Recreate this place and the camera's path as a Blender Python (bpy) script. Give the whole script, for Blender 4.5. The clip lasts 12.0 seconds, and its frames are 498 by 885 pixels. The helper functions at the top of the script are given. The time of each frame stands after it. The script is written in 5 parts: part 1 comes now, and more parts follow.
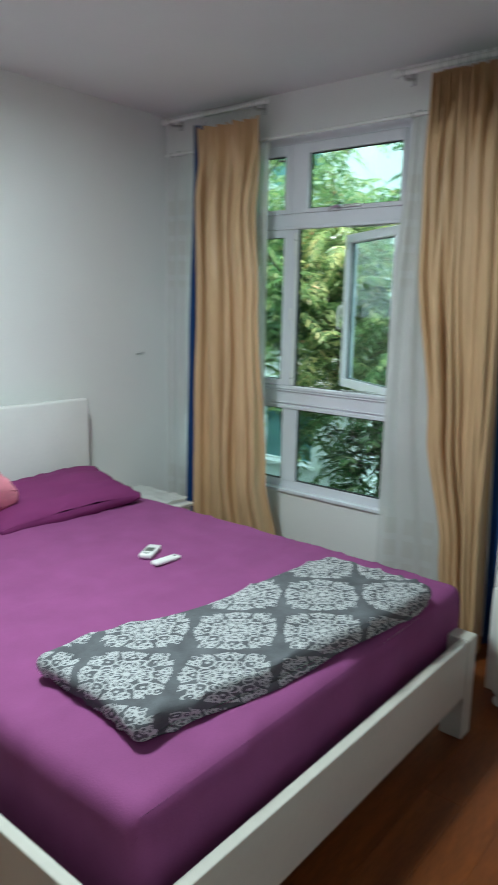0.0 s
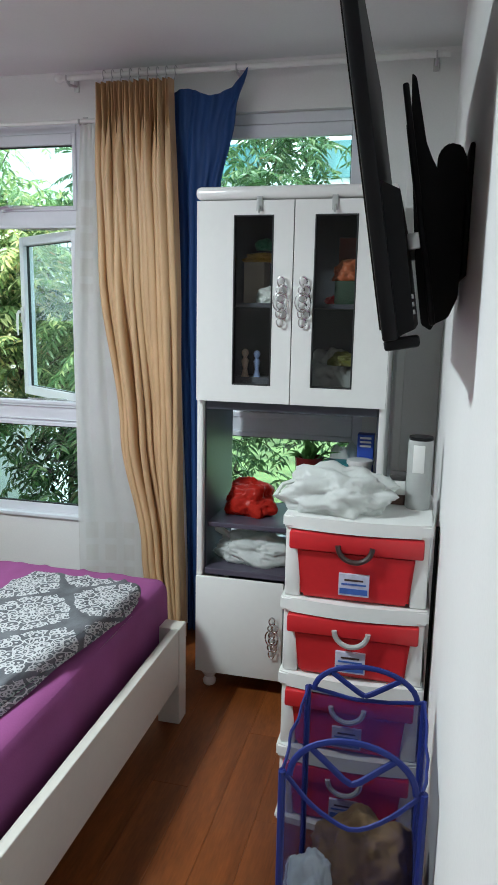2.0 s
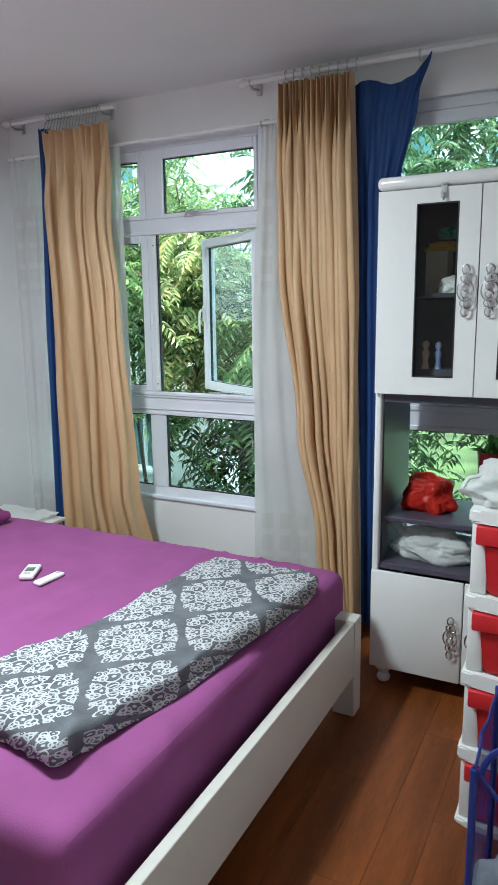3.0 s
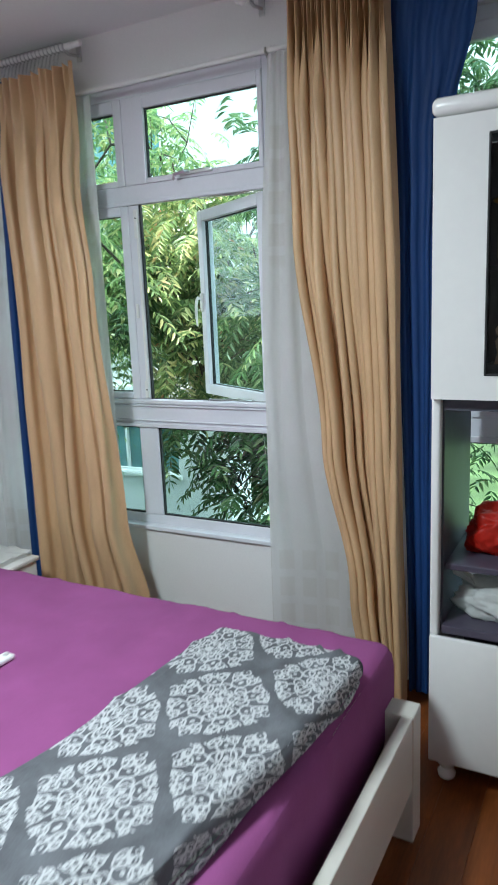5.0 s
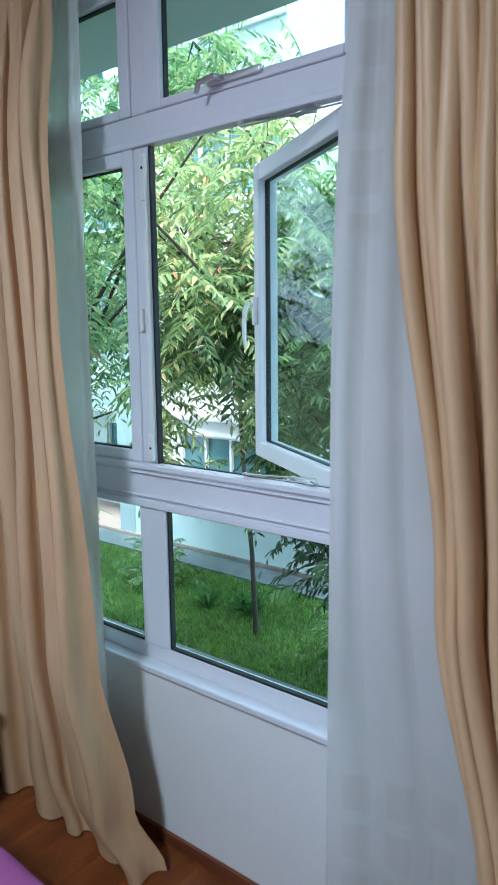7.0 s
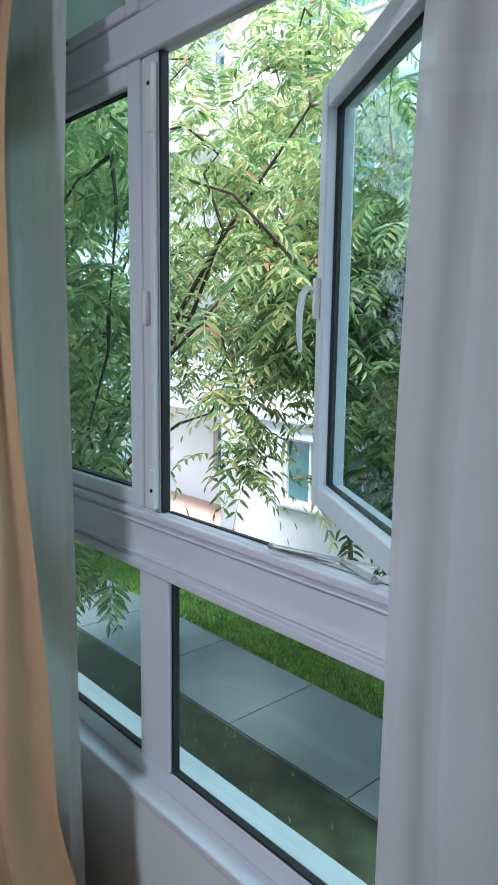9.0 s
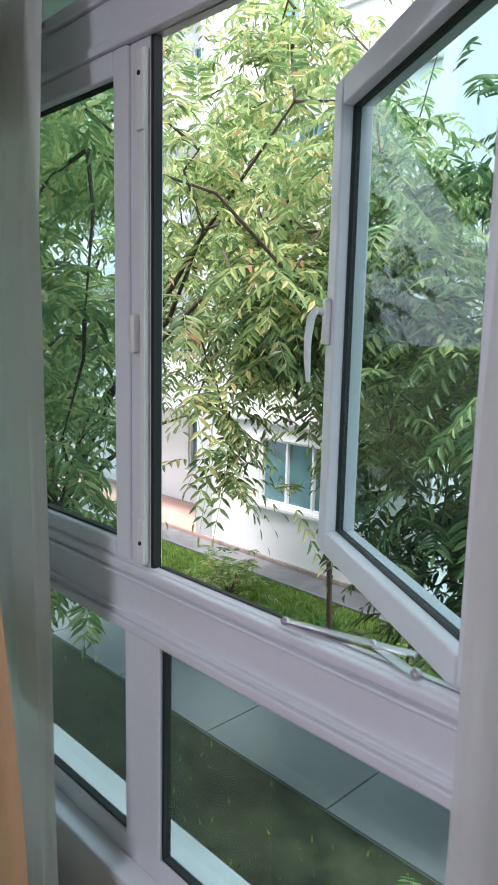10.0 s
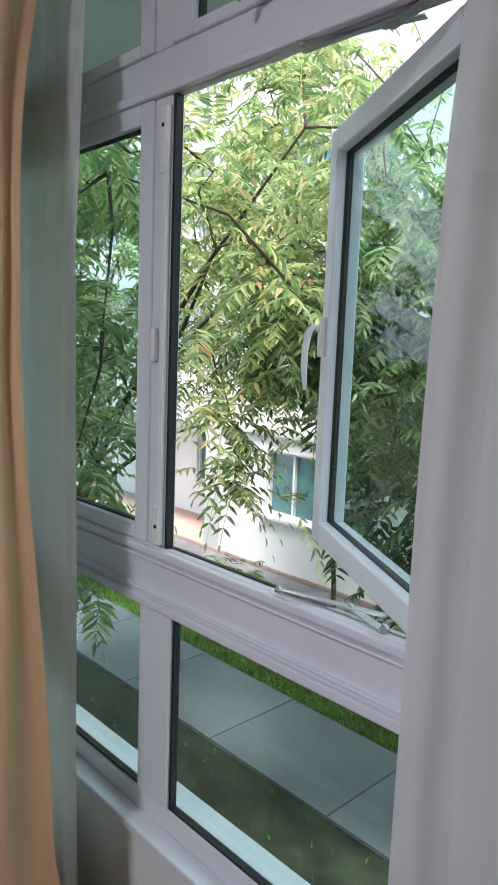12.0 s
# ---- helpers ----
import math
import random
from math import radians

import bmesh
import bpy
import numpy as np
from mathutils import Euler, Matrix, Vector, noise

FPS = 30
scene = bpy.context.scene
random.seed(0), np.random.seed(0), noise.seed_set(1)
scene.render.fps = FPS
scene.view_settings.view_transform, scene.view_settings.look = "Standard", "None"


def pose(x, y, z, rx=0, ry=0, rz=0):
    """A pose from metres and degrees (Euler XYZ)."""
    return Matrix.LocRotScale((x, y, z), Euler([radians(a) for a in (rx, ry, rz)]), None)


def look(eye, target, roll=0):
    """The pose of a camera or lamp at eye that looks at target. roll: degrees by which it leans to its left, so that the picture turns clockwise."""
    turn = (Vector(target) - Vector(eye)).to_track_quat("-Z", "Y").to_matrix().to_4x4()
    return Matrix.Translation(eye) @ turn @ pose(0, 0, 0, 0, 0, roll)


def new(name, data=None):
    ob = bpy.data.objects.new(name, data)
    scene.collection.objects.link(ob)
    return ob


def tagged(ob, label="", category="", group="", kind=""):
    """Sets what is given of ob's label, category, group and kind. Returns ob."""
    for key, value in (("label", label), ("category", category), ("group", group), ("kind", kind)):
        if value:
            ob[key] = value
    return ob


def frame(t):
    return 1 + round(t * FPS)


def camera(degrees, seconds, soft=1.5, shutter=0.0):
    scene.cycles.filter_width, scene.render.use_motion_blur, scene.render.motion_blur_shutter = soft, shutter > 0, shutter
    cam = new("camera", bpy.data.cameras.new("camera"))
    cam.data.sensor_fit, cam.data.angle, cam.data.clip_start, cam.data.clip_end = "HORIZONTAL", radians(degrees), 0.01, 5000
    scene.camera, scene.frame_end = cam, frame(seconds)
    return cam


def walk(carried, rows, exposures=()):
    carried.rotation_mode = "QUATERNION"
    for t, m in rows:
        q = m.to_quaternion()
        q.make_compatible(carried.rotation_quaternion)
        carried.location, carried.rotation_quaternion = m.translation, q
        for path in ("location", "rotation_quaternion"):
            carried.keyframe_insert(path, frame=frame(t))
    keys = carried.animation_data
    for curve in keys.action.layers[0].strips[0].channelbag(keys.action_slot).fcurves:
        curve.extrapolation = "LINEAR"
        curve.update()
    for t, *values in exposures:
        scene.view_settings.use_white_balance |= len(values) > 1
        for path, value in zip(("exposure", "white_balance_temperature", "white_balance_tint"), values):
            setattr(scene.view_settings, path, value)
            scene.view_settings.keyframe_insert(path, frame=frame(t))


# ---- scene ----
cam = camera(39.3, 12.0, shutter=0.5)
PATH = [
    (0, (1.617, -3.016, 1.505), (0.37, -1.501, 1.117), 1.2),
    (0.5, (1.574, -3.06, 1.512), (0.631, -1.339, 1.126), 0.6),
    (1, (1.563, -3.07, 1.514), (0.894, -1.224, 1.136), 1.7),
    (1.5, (1.581, -3.06, 1.516), (1.051, -1.167, 1.147), 1.6),
    (2, (1.588, -3.049, 1.516), (1.126, -1.137, 1.153), 1.1),
    (2.5, (1.56, -3.062, 1.501), (0.904, -1.208, 1.136), 0.3),
    (3, (1.545, -3.085, 1.502), (0.647, -1.337, 1.13), -0.7),
    (5, (1.228, -2.452, 1.463), (0.298, -0.723, 1.078), -2.4),
    (5.5, (1.118, -2.085, 1.397), (0.184, -0.353, 1.04), -2.0),
    (6, (1.022, -1.724, 1.439), (0.021, -0.032, 1.066), -1.3),
    (6.5, (0.924, -1.432, 1.444), (-0.276, 0.129, 1.097), -1.1),
    (7, (0.767, -1.283, 1.42), (-0.461, 0.266, 1.115), -0.6),
    (9, (0.488, -0.732, 1.411), (-0.978, 0.595, 1.11), 0.8),
    (9.5, (0.439, -0.692, 1.426), (-1.029, 0.632, 1.121), 0.9),
    (10, (0.326, -0.652, 1.466), (-1.086, 0.729, 1.153), 1.3),
    (10.5, (0.263, -0.587, 1.488), (-1.135, 0.798, 1.134), 1.4),
    (11, (0.272, -0.607, 1.487), (-1.101, 0.796, 1.102), 1.8),
    (11.5, (0.362, -0.7, 1.487), (-1.028, 0.701, 1.162), 1.9),
    (12, (0.459, -0.764, 1.464), (-0.976, 0.602, 1.19), 2.2),
]
walk(cam, [(t, look(eye, at, roll)) for t, eye, at, roll in PATH], exposures=((0, 1.2, 6250, 1), (1, 1.4, 6300, 5), (1.7, 1.6, 6400, 9), (3, 1.65, 6250, 9), (5, 1.5, 6200, 9), (6.3, 1.5, 5600, 10), (7.2, 1.25, 5450, 11), (9, 0.88, 5850, 15), (10.5, 0.8, 6600, 23), (12, 0.85, 6500, 20)))

# ---- world, sun, large lights ----
world = bpy.data.worlds.new("overcast_sky")
scene.world = world
world.use_nodes = True
wn = world.node_tree
sky = wn.nodes.new("ShaderNodeTexSky")
sky.sky_type, sky.sun_disc = "NISHITA", False
sky.sun_elevation, sky.sun_rotation = radians(58), radians(20)
sky.air_density, sky.dust_density, sky.ozone_density = 1.0, 4.0, 1.0
pale = wn.nodes.new("ShaderNodeMix")
pale.data_type = "RGBA"
pale.inputs["Factor"].default_value = 0.75
pale.inputs[7].default_value = (12.5, 14.4, 16.0, 1)
wn.links.new(sky.outputs[0], pale.inputs[6])
back = wn.nodes["Background"]
back.inputs["Strength"].default_value = 0.15
wn.links.new(pale.outputs[2], back.inputs["Color"])

sun = new("sun", bpy.data.lights.new("sun", "SUN"))
sun.data.energy, sun.data.angle, sun.data.color = 5.0, radians(14), (1.0, 0.97, 0.92)
sun.matrix_world = look((2, 4, 12), (0, 8, 0))

LAMP = (-0.08, -2.05, 2.53)
bulb = new("ceiling_lamp_light", bpy.data.lights.new("ceiling_lamp_light", "AREA"))
bulb.data.shape, bulb.data.size, bulb.data.energy, bulb.data.color = "DISK", 0.34, 20.5, (0.84, 0.97, 1.0)
bulb.matrix_world = pose(LAMP[0], LAMP[1], LAMP[2] - 0.085)


# ---- materials ----
def mat(name, color, rough=0.5, metal=0.0, vary=0.12, scale=3.0, fine=60.0, bump=0.05, tint=None, spec=0.5, per_object=0.0,
        stretch=(1, 1, 1), coat=0.0, island=0.0):
    """A painted, woven or moulded surface: broad stains, fine grain, slight relief."""
    m = bpy.data.materials.new(name)
    m.use_nodes = True
    nt = m.node_tree
    n, l = nt.nodes, nt.links
    b = n["Principled BSDF"]
    b.inputs["Roughness"].default_value = rough
    b.inputs["Metallic"].default_value = metal
    b.inputs["Specular IOR Level"].default_value = spec
    b.inputs["Coat Weight"].default_value = coat
    tc = n.new("ShaderNodeTexCoord")
    mp = n.new("ShaderNodeMapping")
    mp.inputs["Scale"].default_value = stretch
    l.new(tc.outputs["Object"], mp.inputs["Vector"])
    big = n.new("ShaderNodeTexNoise")
    big.inputs["Scale"].default_value, big.inputs["Detail"].default_value = scale, 5
    small = n.new("ShaderNodeTexNoise")
    small.inputs["Scale"].default_value, small.inputs["Detail"].default_value = fine, 3
    l.new(mp.outputs[0], big.inputs["Vector"]), l.new(mp.outputs[0], small.inputs["Vector"])
    add = n.new("ShaderNodeMath")
    add.operation = "MULTIPLY_ADD"
    add.inputs[1].default_value = 0.4
    l.new(small.outputs[0], add.inputs[0]), l.new(big.outputs[0], add.inputs[2])
    ramp = n.new("ShaderNodeValToRGB")
    dark = [c * (1 - vary) for c in color]
    light = [min(1, c * (1 + vary)) for c in (tint or color)]
    ramp.color_ramp.elements[0].position, ramp.color_ramp.elements[0].color = 0.45, (*dark, 1)
    ramp.color_ramp.elements[1].position, ramp.color_ramp.elements[1].color = 0.95, (*light, 1)
    l.new(add.outputs[0], ramp.inputs[0])
    out = ramp.outputs[0]
    if per_object or island:
        hsv = n.new("ShaderNodeHueSaturation")
        src = n.new("ShaderNodeObjectInfo").outputs["Random"] if per_object else n.new("ShaderNodeNewGeometry").outputs["Random Per Island"]
        k = per_object or island
        mr = n.new("ShaderNodeMapRange")
        mr.inputs[3].default_value, mr.inputs[4].default_value = 1 - k, 1 + k
        l.new(src, mr.inputs[0]), l.new(mr.outputs[0], hsv.inputs["Value"]), l.new(out, hsv.inputs["Color"])
        out = hsv.outputs[0]
    l.new(out, b.inputs["Base Color"])
    if bump:
        bp = n.new("ShaderNodeBump")
        bp.inputs["Strength"].default_value, bp.inputs["Distance"].default_value = bump, 0.01
        l.new(add.outputs[0], bp.inputs["Height"]), l.new(bp.outputs[0], b.inputs["Normal"])
    return m


def glass_mat(name, tint, gloss=0.02):
    """Clear window glass: tinted see-through with a mirror sheen by Fresnel."""
    m = bpy.data.materials.new(name)
    m.use_nodes = True
    n, l = m.node_tree.nodes, m.node_tree.links
    n.remove(n["Principled BSDF"])
    tr, gl, mx, lw, pw, ml = (n.new("ShaderNode" + k) for k in ("BsdfTransparent", "BsdfGlossy", "MixShader", "LayerWeight", "Math", "Math"))
    tr.inputs[0].default_value = (*tint, 1)
    gl.inputs["Roughness"].default_value = gloss
    pw.operation, ml.operation = "POWER", "MULTIPLY_ADD"
    pw.inputs[1].default_value, ml.inputs[1].default_value, ml.inputs[2].default_value = 5.0, 0.22, 0.026
    lw.inputs["Blend"].default_value = 0.5
    l.new(lw.outputs["Facing"], pw.inputs[0]), l.new(pw.outputs[0], ml.inputs[0]), l.new(ml.outputs[0], mx.inputs[0])
    l.new(tr.outputs[0], mx.inputs[1]), l.new(gl.outputs[0], mx.inputs[2])
    l.new(mx.outputs[0], n["Material Output"].inputs["Surface"])
    return m


def thin_mat(name, color, through_light, see=0.0, vary=0.1, scale=6.0, rough=0.9, stretch=(1, 1, 1), island=0.0, patches=None, gloss=0.3):
    """Cloth, mesh or leaf: diffuse, partly translucent, partly see-through (open weave)."""
    m = mat(name, color, rough, vary=vary, scale=scale, fine=120, bump=0.08, stretch=stretch, island=island, spec=gloss)
    n, l = m.node_tree.nodes, m.node_tree.links
    b = n["Principled BSDF"]
    src = b.inputs["Base Color"].links[0].from_socket
    if patches:
        tc = n.new("ShaderNodeTexCoord")
        br = n.new("ShaderNodeTexBrick")
        br.offset = 0.0
        br.inputs["Scale"].default_value = 1.0
        br.inputs["Brick Width"].default_value, br.inputs["Row Height"].default_value = 0.085, 0.11
        br.inputs["Mortar Size"].default_value, br.inputs["Mortar Smooth"].default_value = 0.02, 0.4
        mp = n.new("ShaderNodeMapping")
        mp.inputs["Rotation"].default_value = (radians(90), 0, 0)
        l.new(tc.outputs["Object"], mp.inputs[0]), l.new(mp.outputs[0], br.inputs["Vector"])
        sep = n.new("ShaderNodeSeparateXYZ")
        l.new(tc.outputs["Object"], sep.inputs[0])
        mask = n.new("ShaderNodeValToRGB")
        e = mask.color_ramp.elements
        e[0].position, e[0].color = 0.22, (1, 1, 1, 1)
        e[1].position, e[1].color = 0.24, (0, 0, 0, 1)
        for p, v in ((0.66, 0), (0.67, 1), (0.87, 1), (0.88, 0)):
            x = e.new(p)
            x.color = (v, v, v, 1)
        hm = n.new("ShaderNodeMath")
        hm.operation = "DIVIDE"
        hm.inputs[1].default_value = 2.4
        l.new(sep.outputs[2], hm.inputs[0]), l.new(hm.outputs[0], mask.inputs[0])
        inv = n.new("ShaderNodeMath")
        inv.operation = "SUBTRACT"
        inv.inputs[0].default_value = 1.0
        l.new(br.outputs["Fac"], inv.inputs[1])
        mul = n.new("ShaderNodeMath")
        mul.operation = "MULTIPLY"
        l.new(inv.outputs[0], mul.inputs[0]), l.new(mask.outputs[0], mul.inputs[1])
        half = n.new("ShaderNodeMath")
        half.operation = "MULTIPLY"
        half.inputs[1].default_value = 0.13
        l.new(mul.outputs[0], half.inputs[0])
        mx = n.new("ShaderNodeMix")
        mx.data_type = "RGBA"
        mx.inputs[7].default_value = (*patches, 1)
        l.new(half.outputs[0], mx.inputs[0]), l.new(src, mx.inputs[6])
        src = mx.outputs[2]
        l.new(src, b.inputs["Base Color"])
    tl = n.new("ShaderNodeBsdfTranslucent")
    l.new(src, tl.inputs[0])
    mx = n.new("ShaderNodeMixShader")
    mx.inputs[0].default_value = through_light
    l.new(b.outputs[0], mx.inputs[1]), l.new(tl.outputs[0], mx.inputs[2])
    last = mx
    if see:
        tr = n.new("ShaderNodeBsdfTransparent")
        last = n.new("ShaderNodeMixShader")
        last.inputs[0].default_value = see
        l.new(mx.outputs[0], last.inputs[1]), l.new(tr.outputs[0], last.inputs[2])
    l.new(last.outputs[0], n["Material Output"].inputs["Surface"])
    return m


WALL = mat("wall_paint", (0.78, 0.78, 0.77), 0.75, vary=0.05, scale=1.2, fine=140, bump=0.06)
CEIL = mat("ceiling_paint", (0.76, 0.76, 0.76), 0.8, vary=0.04, scale=1.0, fine=120, bump=0.05)
TRIM = mat("white_window_aluminium", (0.71, 0.72, 0.77), 0.32, vary=0.04, scale=4, fine=90, bump=0.015)
GASKET = mat("black_rubber_gasket", (0.012, 0.013, 0.014), 0.6, vary=0.2)
GLASS = glass_mat("pale_green_window_glass", (0.70, 0.82, 0.815))
CLEAR = glass_mat("cabinet_glass", (0.86, 0.88, 0.87))
PLANK = mat("red_brown_laminate", (0.145, 0.039, 0.009), 0.42, vary=0.28, scale=2.2, fine=26, bump=0.02, tint=(0.215, 0.061, 0.014),
            per_object=0.09, stretch=(6, 0.7, 1), spec=0.28)
SKIRT = mat("brown_skirting_wood", (0.17, 0.05, 0.02), 0.4, vary=0.3, stretch=(1, 6, 6))
BEIGE = thin_mat("gold_beige_satin_curtain", (0.58, 0.375, 0.205), 0.03, vary=0.12, rough=0.46, gloss=0.5, stretch=(3, 3, 0.6))
BLUE = thin_mat("navy_blue_curtain", (0.010, 0.045, 0.16), 0.06, vary=0.15, rough=0.6, stretch=(3, 3, 0.6))
SHEER = thin_mat("white_sheer_curtain", (0.74, 0.74, 0.73), 0.42, see=0.08, vary=0.04, patches=(0.42, 0.36, 0.24))
SHEET = mat("purple_cotton_sheet", (0.27, 0.072, 0.21), 0.85, vary=0.10, scale=7, fine=220, bump=0.14, spec=0.2)
PILLOW = mat("dark_purple_pillow_cotton", (0.20, 0.035, 0.135), 0.85, vary=0.08, scale=6, fine=220, bump=0.06, spec=0.2)
BEDPAINT = mat("white_bed_lacquer", (0.62, 0.60, 0.54), 0.4, vary=0.05, scale=2, fine=60, bump=0.02)
CABWHITE = mat("glossy_white_cabinet_lacquer", (0.78, 0.78, 0.76), 0.16, vary=0.03, scale=2, fine=40, bump=0.008)
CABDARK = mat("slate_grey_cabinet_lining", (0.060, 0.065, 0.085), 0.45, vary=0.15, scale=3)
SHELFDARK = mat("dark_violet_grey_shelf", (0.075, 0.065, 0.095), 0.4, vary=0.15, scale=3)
CHROME = mat("polished_chrome", (0.75, 0.75, 0.76), 0.16, metal=1.0, vary=0.05)
STEEL = mat("brushed_steel", (0.55, 0.55, 0.55), 0.35, metal=1.0, vary=0.1)
PLASTIC = mat("white_moulded_plastic", (0.78, 0.78, 0.76), 0.35, vary=0.04, scale=3, bump=0.01)
GREYPLASTIC = mat("pale_grey_plastic", (0.42, 0.43, 0.42), 0.4, vary=0.08, scale=5, bump=0.01)
RED = mat("red_moulded_plastic", (0.56, 0.022, 0.028), 0.32, vary=0.10, scale=4, bump=0.01)
DARKHANDLE = mat("dark_brown_plastic_handle", (0.05, 0.03, 0.028), 0.35, vary=0.2)
TVBLACK = mat("black_television_plastic", (0.004, 0.004, 0.005), 0.55, vary=0.25, scale=8, fine=200, bump=0.03, spec=0.22)
SCREEN = mat("dark_television_screen", (0.006, 0.006, 0.008), 0.12, vary=0.1)
BAG = thin_mat("white_plastic_bag_film", (0.80, 0.82, 0.80), 0.35, see=0.08, vary=0.05, rough=0.35)
REDBAG = thin_mat("red_plastic_bag_film", (0.62, 0.030, 0.018), 0.3, vary=0.2, rough=0.3)
MESH = thin_mat("blue_mesh_fabric", (0.008, 0.018, 0.15), 0.10, see=0.27, vary=0.1, rough=0.8)
FRONTMESH = thin_mat("stretched_blue_mesh_fabric", (0.008, 0.018, 0.15), 0.12, see=0.80, vary=0.1, rough=0.8)
BAND = mat("blue_basket_binding", (0.007, 0.020, 0.17), 0.6, vary=0.15)
BROWN = mat("brown_cotton_trousers", (0.135, 0.080, 0.038), 0.9, vary=0.25, scale=10, fine=250, bump=0.15)
GREYCLOTH = mat("pale_grey_cloth", (0.45, 0.50, 0.54), 0.9, vary=0.12, scale=12, fine=250, bump=0.12)
PINK = mat("pink_plush", (0.72, 0.26, 0.32), 0.95, vary=0.2, scale=20, fine=200, bump=0.25)


# ---- mesh helpers ----
def part(name, bm, material, parent=None, label="", smooth=True, angle=40):
    """Links a bmesh as one mesh object, under a thing or part if given."""
    me = bpy.data.meshes.new(name)
    bm.normal_update()
    bm.to_mesh(me)
    bm.free()
    me.materials.append(material)
    if smooth:
        me.shade_smooth()
        me.set_sharp_from_angle(angle=radians(angle))
    ob = new(name, me)
    if parent:
        ob.parent = parent
    if label:
        ob["label"] = label
    return ob


def empty(name, label, category, at=(0, 0, 0), group="", kind=""):
    ob = new(name)
    ob.empty_display_size = 0.05
    ob.location = at
    return tagged(ob, label, category, group, kind)


def box(x0, x1, y0, y1, z0, z1, bevel=0.0, seg=2, bm=None):
    bm = bm or bmesh.new()
    m = Matrix.Translation(((x0 + x1) / 2, (y0 + y1) / 2, (z0 + z1) / 2)) @ Matrix.Diagonal((abs(x1 - x0), abs(y1 - y0), abs(z1 - z0), 1))
    vs = bmesh.ops.create_cube(bm, size=1, matrix=m)["verts"]
    if bevel:
        es = list({e for v in vs for e in v.link_edges})
        bmesh.ops.bevel(bm, geom=es, offset=bevel, segments=seg, affect="EDGES", profile=0.5)
    return bm


def lathe(profile, seg=24, m=Matrix(), bm=None):
    """A turned shape: (radius, height) pairs round z."""
    bm = bm or bmesh.new()
    rings = []
    for r, z in profile:
        rings.append([bm.verts.new(m @ Vector((r * math.cos(2 * math.pi * i / seg), r * math.sin(2 * math.pi * i / seg), z))) for i in range(seg)])
    for a, b in zip(rings, rings[1:]):
        for i in range(seg):
            bm.faces.new((a[i], a[(i + 1) % seg], b[(i + 1) % seg], b[i]))
    bm.faces.new(rings[0][::-1]), bm.faces.new(rings[-1])
    return bm


def tube(points, radius, seg=8, bm=None, closed=False, flat=1.0):
    """A round bar along points; radius may be a list."""
    bm = bm or bmesh.new()
    pts = [Vector(p) for p in points]
    n = len(pts)
    rads = radius if isinstance(radius, (list, tuple)) else [radius] * n
    rings, up = [], Vector((0.01, 0.02, 1))
    for i, p in enumerate(pts):
        a = pts[(i - 1) % n] if closed or i else p
        b = pts[(i + 1) % n] if closed or i < n - 1 else p
        d = (b - a).normalized()
        u = up - d * up.dot(d)
        if u.length < 0.05:
            u = Vector((1, 0, 0)) - d * d.x
        u.normalize()
        up = u
        v = d.cross(u)
        rings.append([bm.verts.new(p + rads[i] * (math.cos(2 * math.pi * k / seg) * u * flat + math.sin(2 * math.pi * k / seg) * v)) for k in range(seg)])
    for i in range(n if closed else n - 1):
        a, b = rings[i], rings[(i + 1) % n]
        for k in range(seg):
            bm.faces.new((a[k], a[(k + 1) % seg], b[(k + 1) % seg], b[k]))
    if not closed:
        bm.faces.new(rings[0][::-1]), bm.faces.new(rings[-1])
    return bm


def arc(cx, cy, cz, r, a0, a1, n=10, plane="xz", squash=1.0):
    out = []
    for i in range(n + 1):
        a = radians(a0 + (a1 - a0) * i / n)
        c, s = r * math.cos(a), r * math.sin(a) * squash
        out.append((cx + c, cy, cz + s) if plane == "xz" else (cx, cy + c, cz + s) if plane == "yz" else (cx + c, cy + s, cz))
    return out


def grid(nx, ny, f, bm=None, close=False):
    """A sheet from f(u, v) with u, v from 0 to 1."""
    bm = bm or bmesh.new()
    vs = [[bm.verts.new(f(i / nx, j / ny)) for j in range(ny + 1)] for i in range(nx + 1)]
    for i in range(nx):
        for j in range(ny):
            bm.faces.new((vs[i][j], vs[i + 1][j], vs[i + 1][j + 1], vs[i][j + 1]))
    return bm


def wall_with_holes(x0, x1, z0, z1, y0, y1, holes):
    """A wall slab in the xz plane, with real openings through it."""
    bm = bmesh.new()
    xs = sorted({x0, x1, *(v for h in holes for v in h[:2])})
    zs = sorted({z0, z1, *(v for h in holes for v in h[2:])})
    inside = lambda x, z: any(h[0] < x < h[1] and h[2] < z < h[3] for h in holes)
    for xa, xb in zip(xs, xs[1:]):
        for za, zb in zip(zs, zs[1:]):
            if not inside((xa + xb) / 2, (za + zb) / 2):
                box(xa, xb, y0, y1, za, zb, bm=bm)
    bmesh.ops.remove_doubles(bm, verts=bm.verts, dist=1e-5)
    seen = {}
    for f in bm.faces:
        seen.setdefault(tuple(round(c, 4) for c in f.calc_center_median()), []).append(f)
    bmesh.ops.delete(bm, geom=[f for fs in seen.values() if len(fs) > 1 for f in fs], context="FACES")
    return bm


def structure(name, bm, material, label, category, smooth=False):
    return tagged(part(name, bm, material, smooth=smooth), label, category, kind="structure")


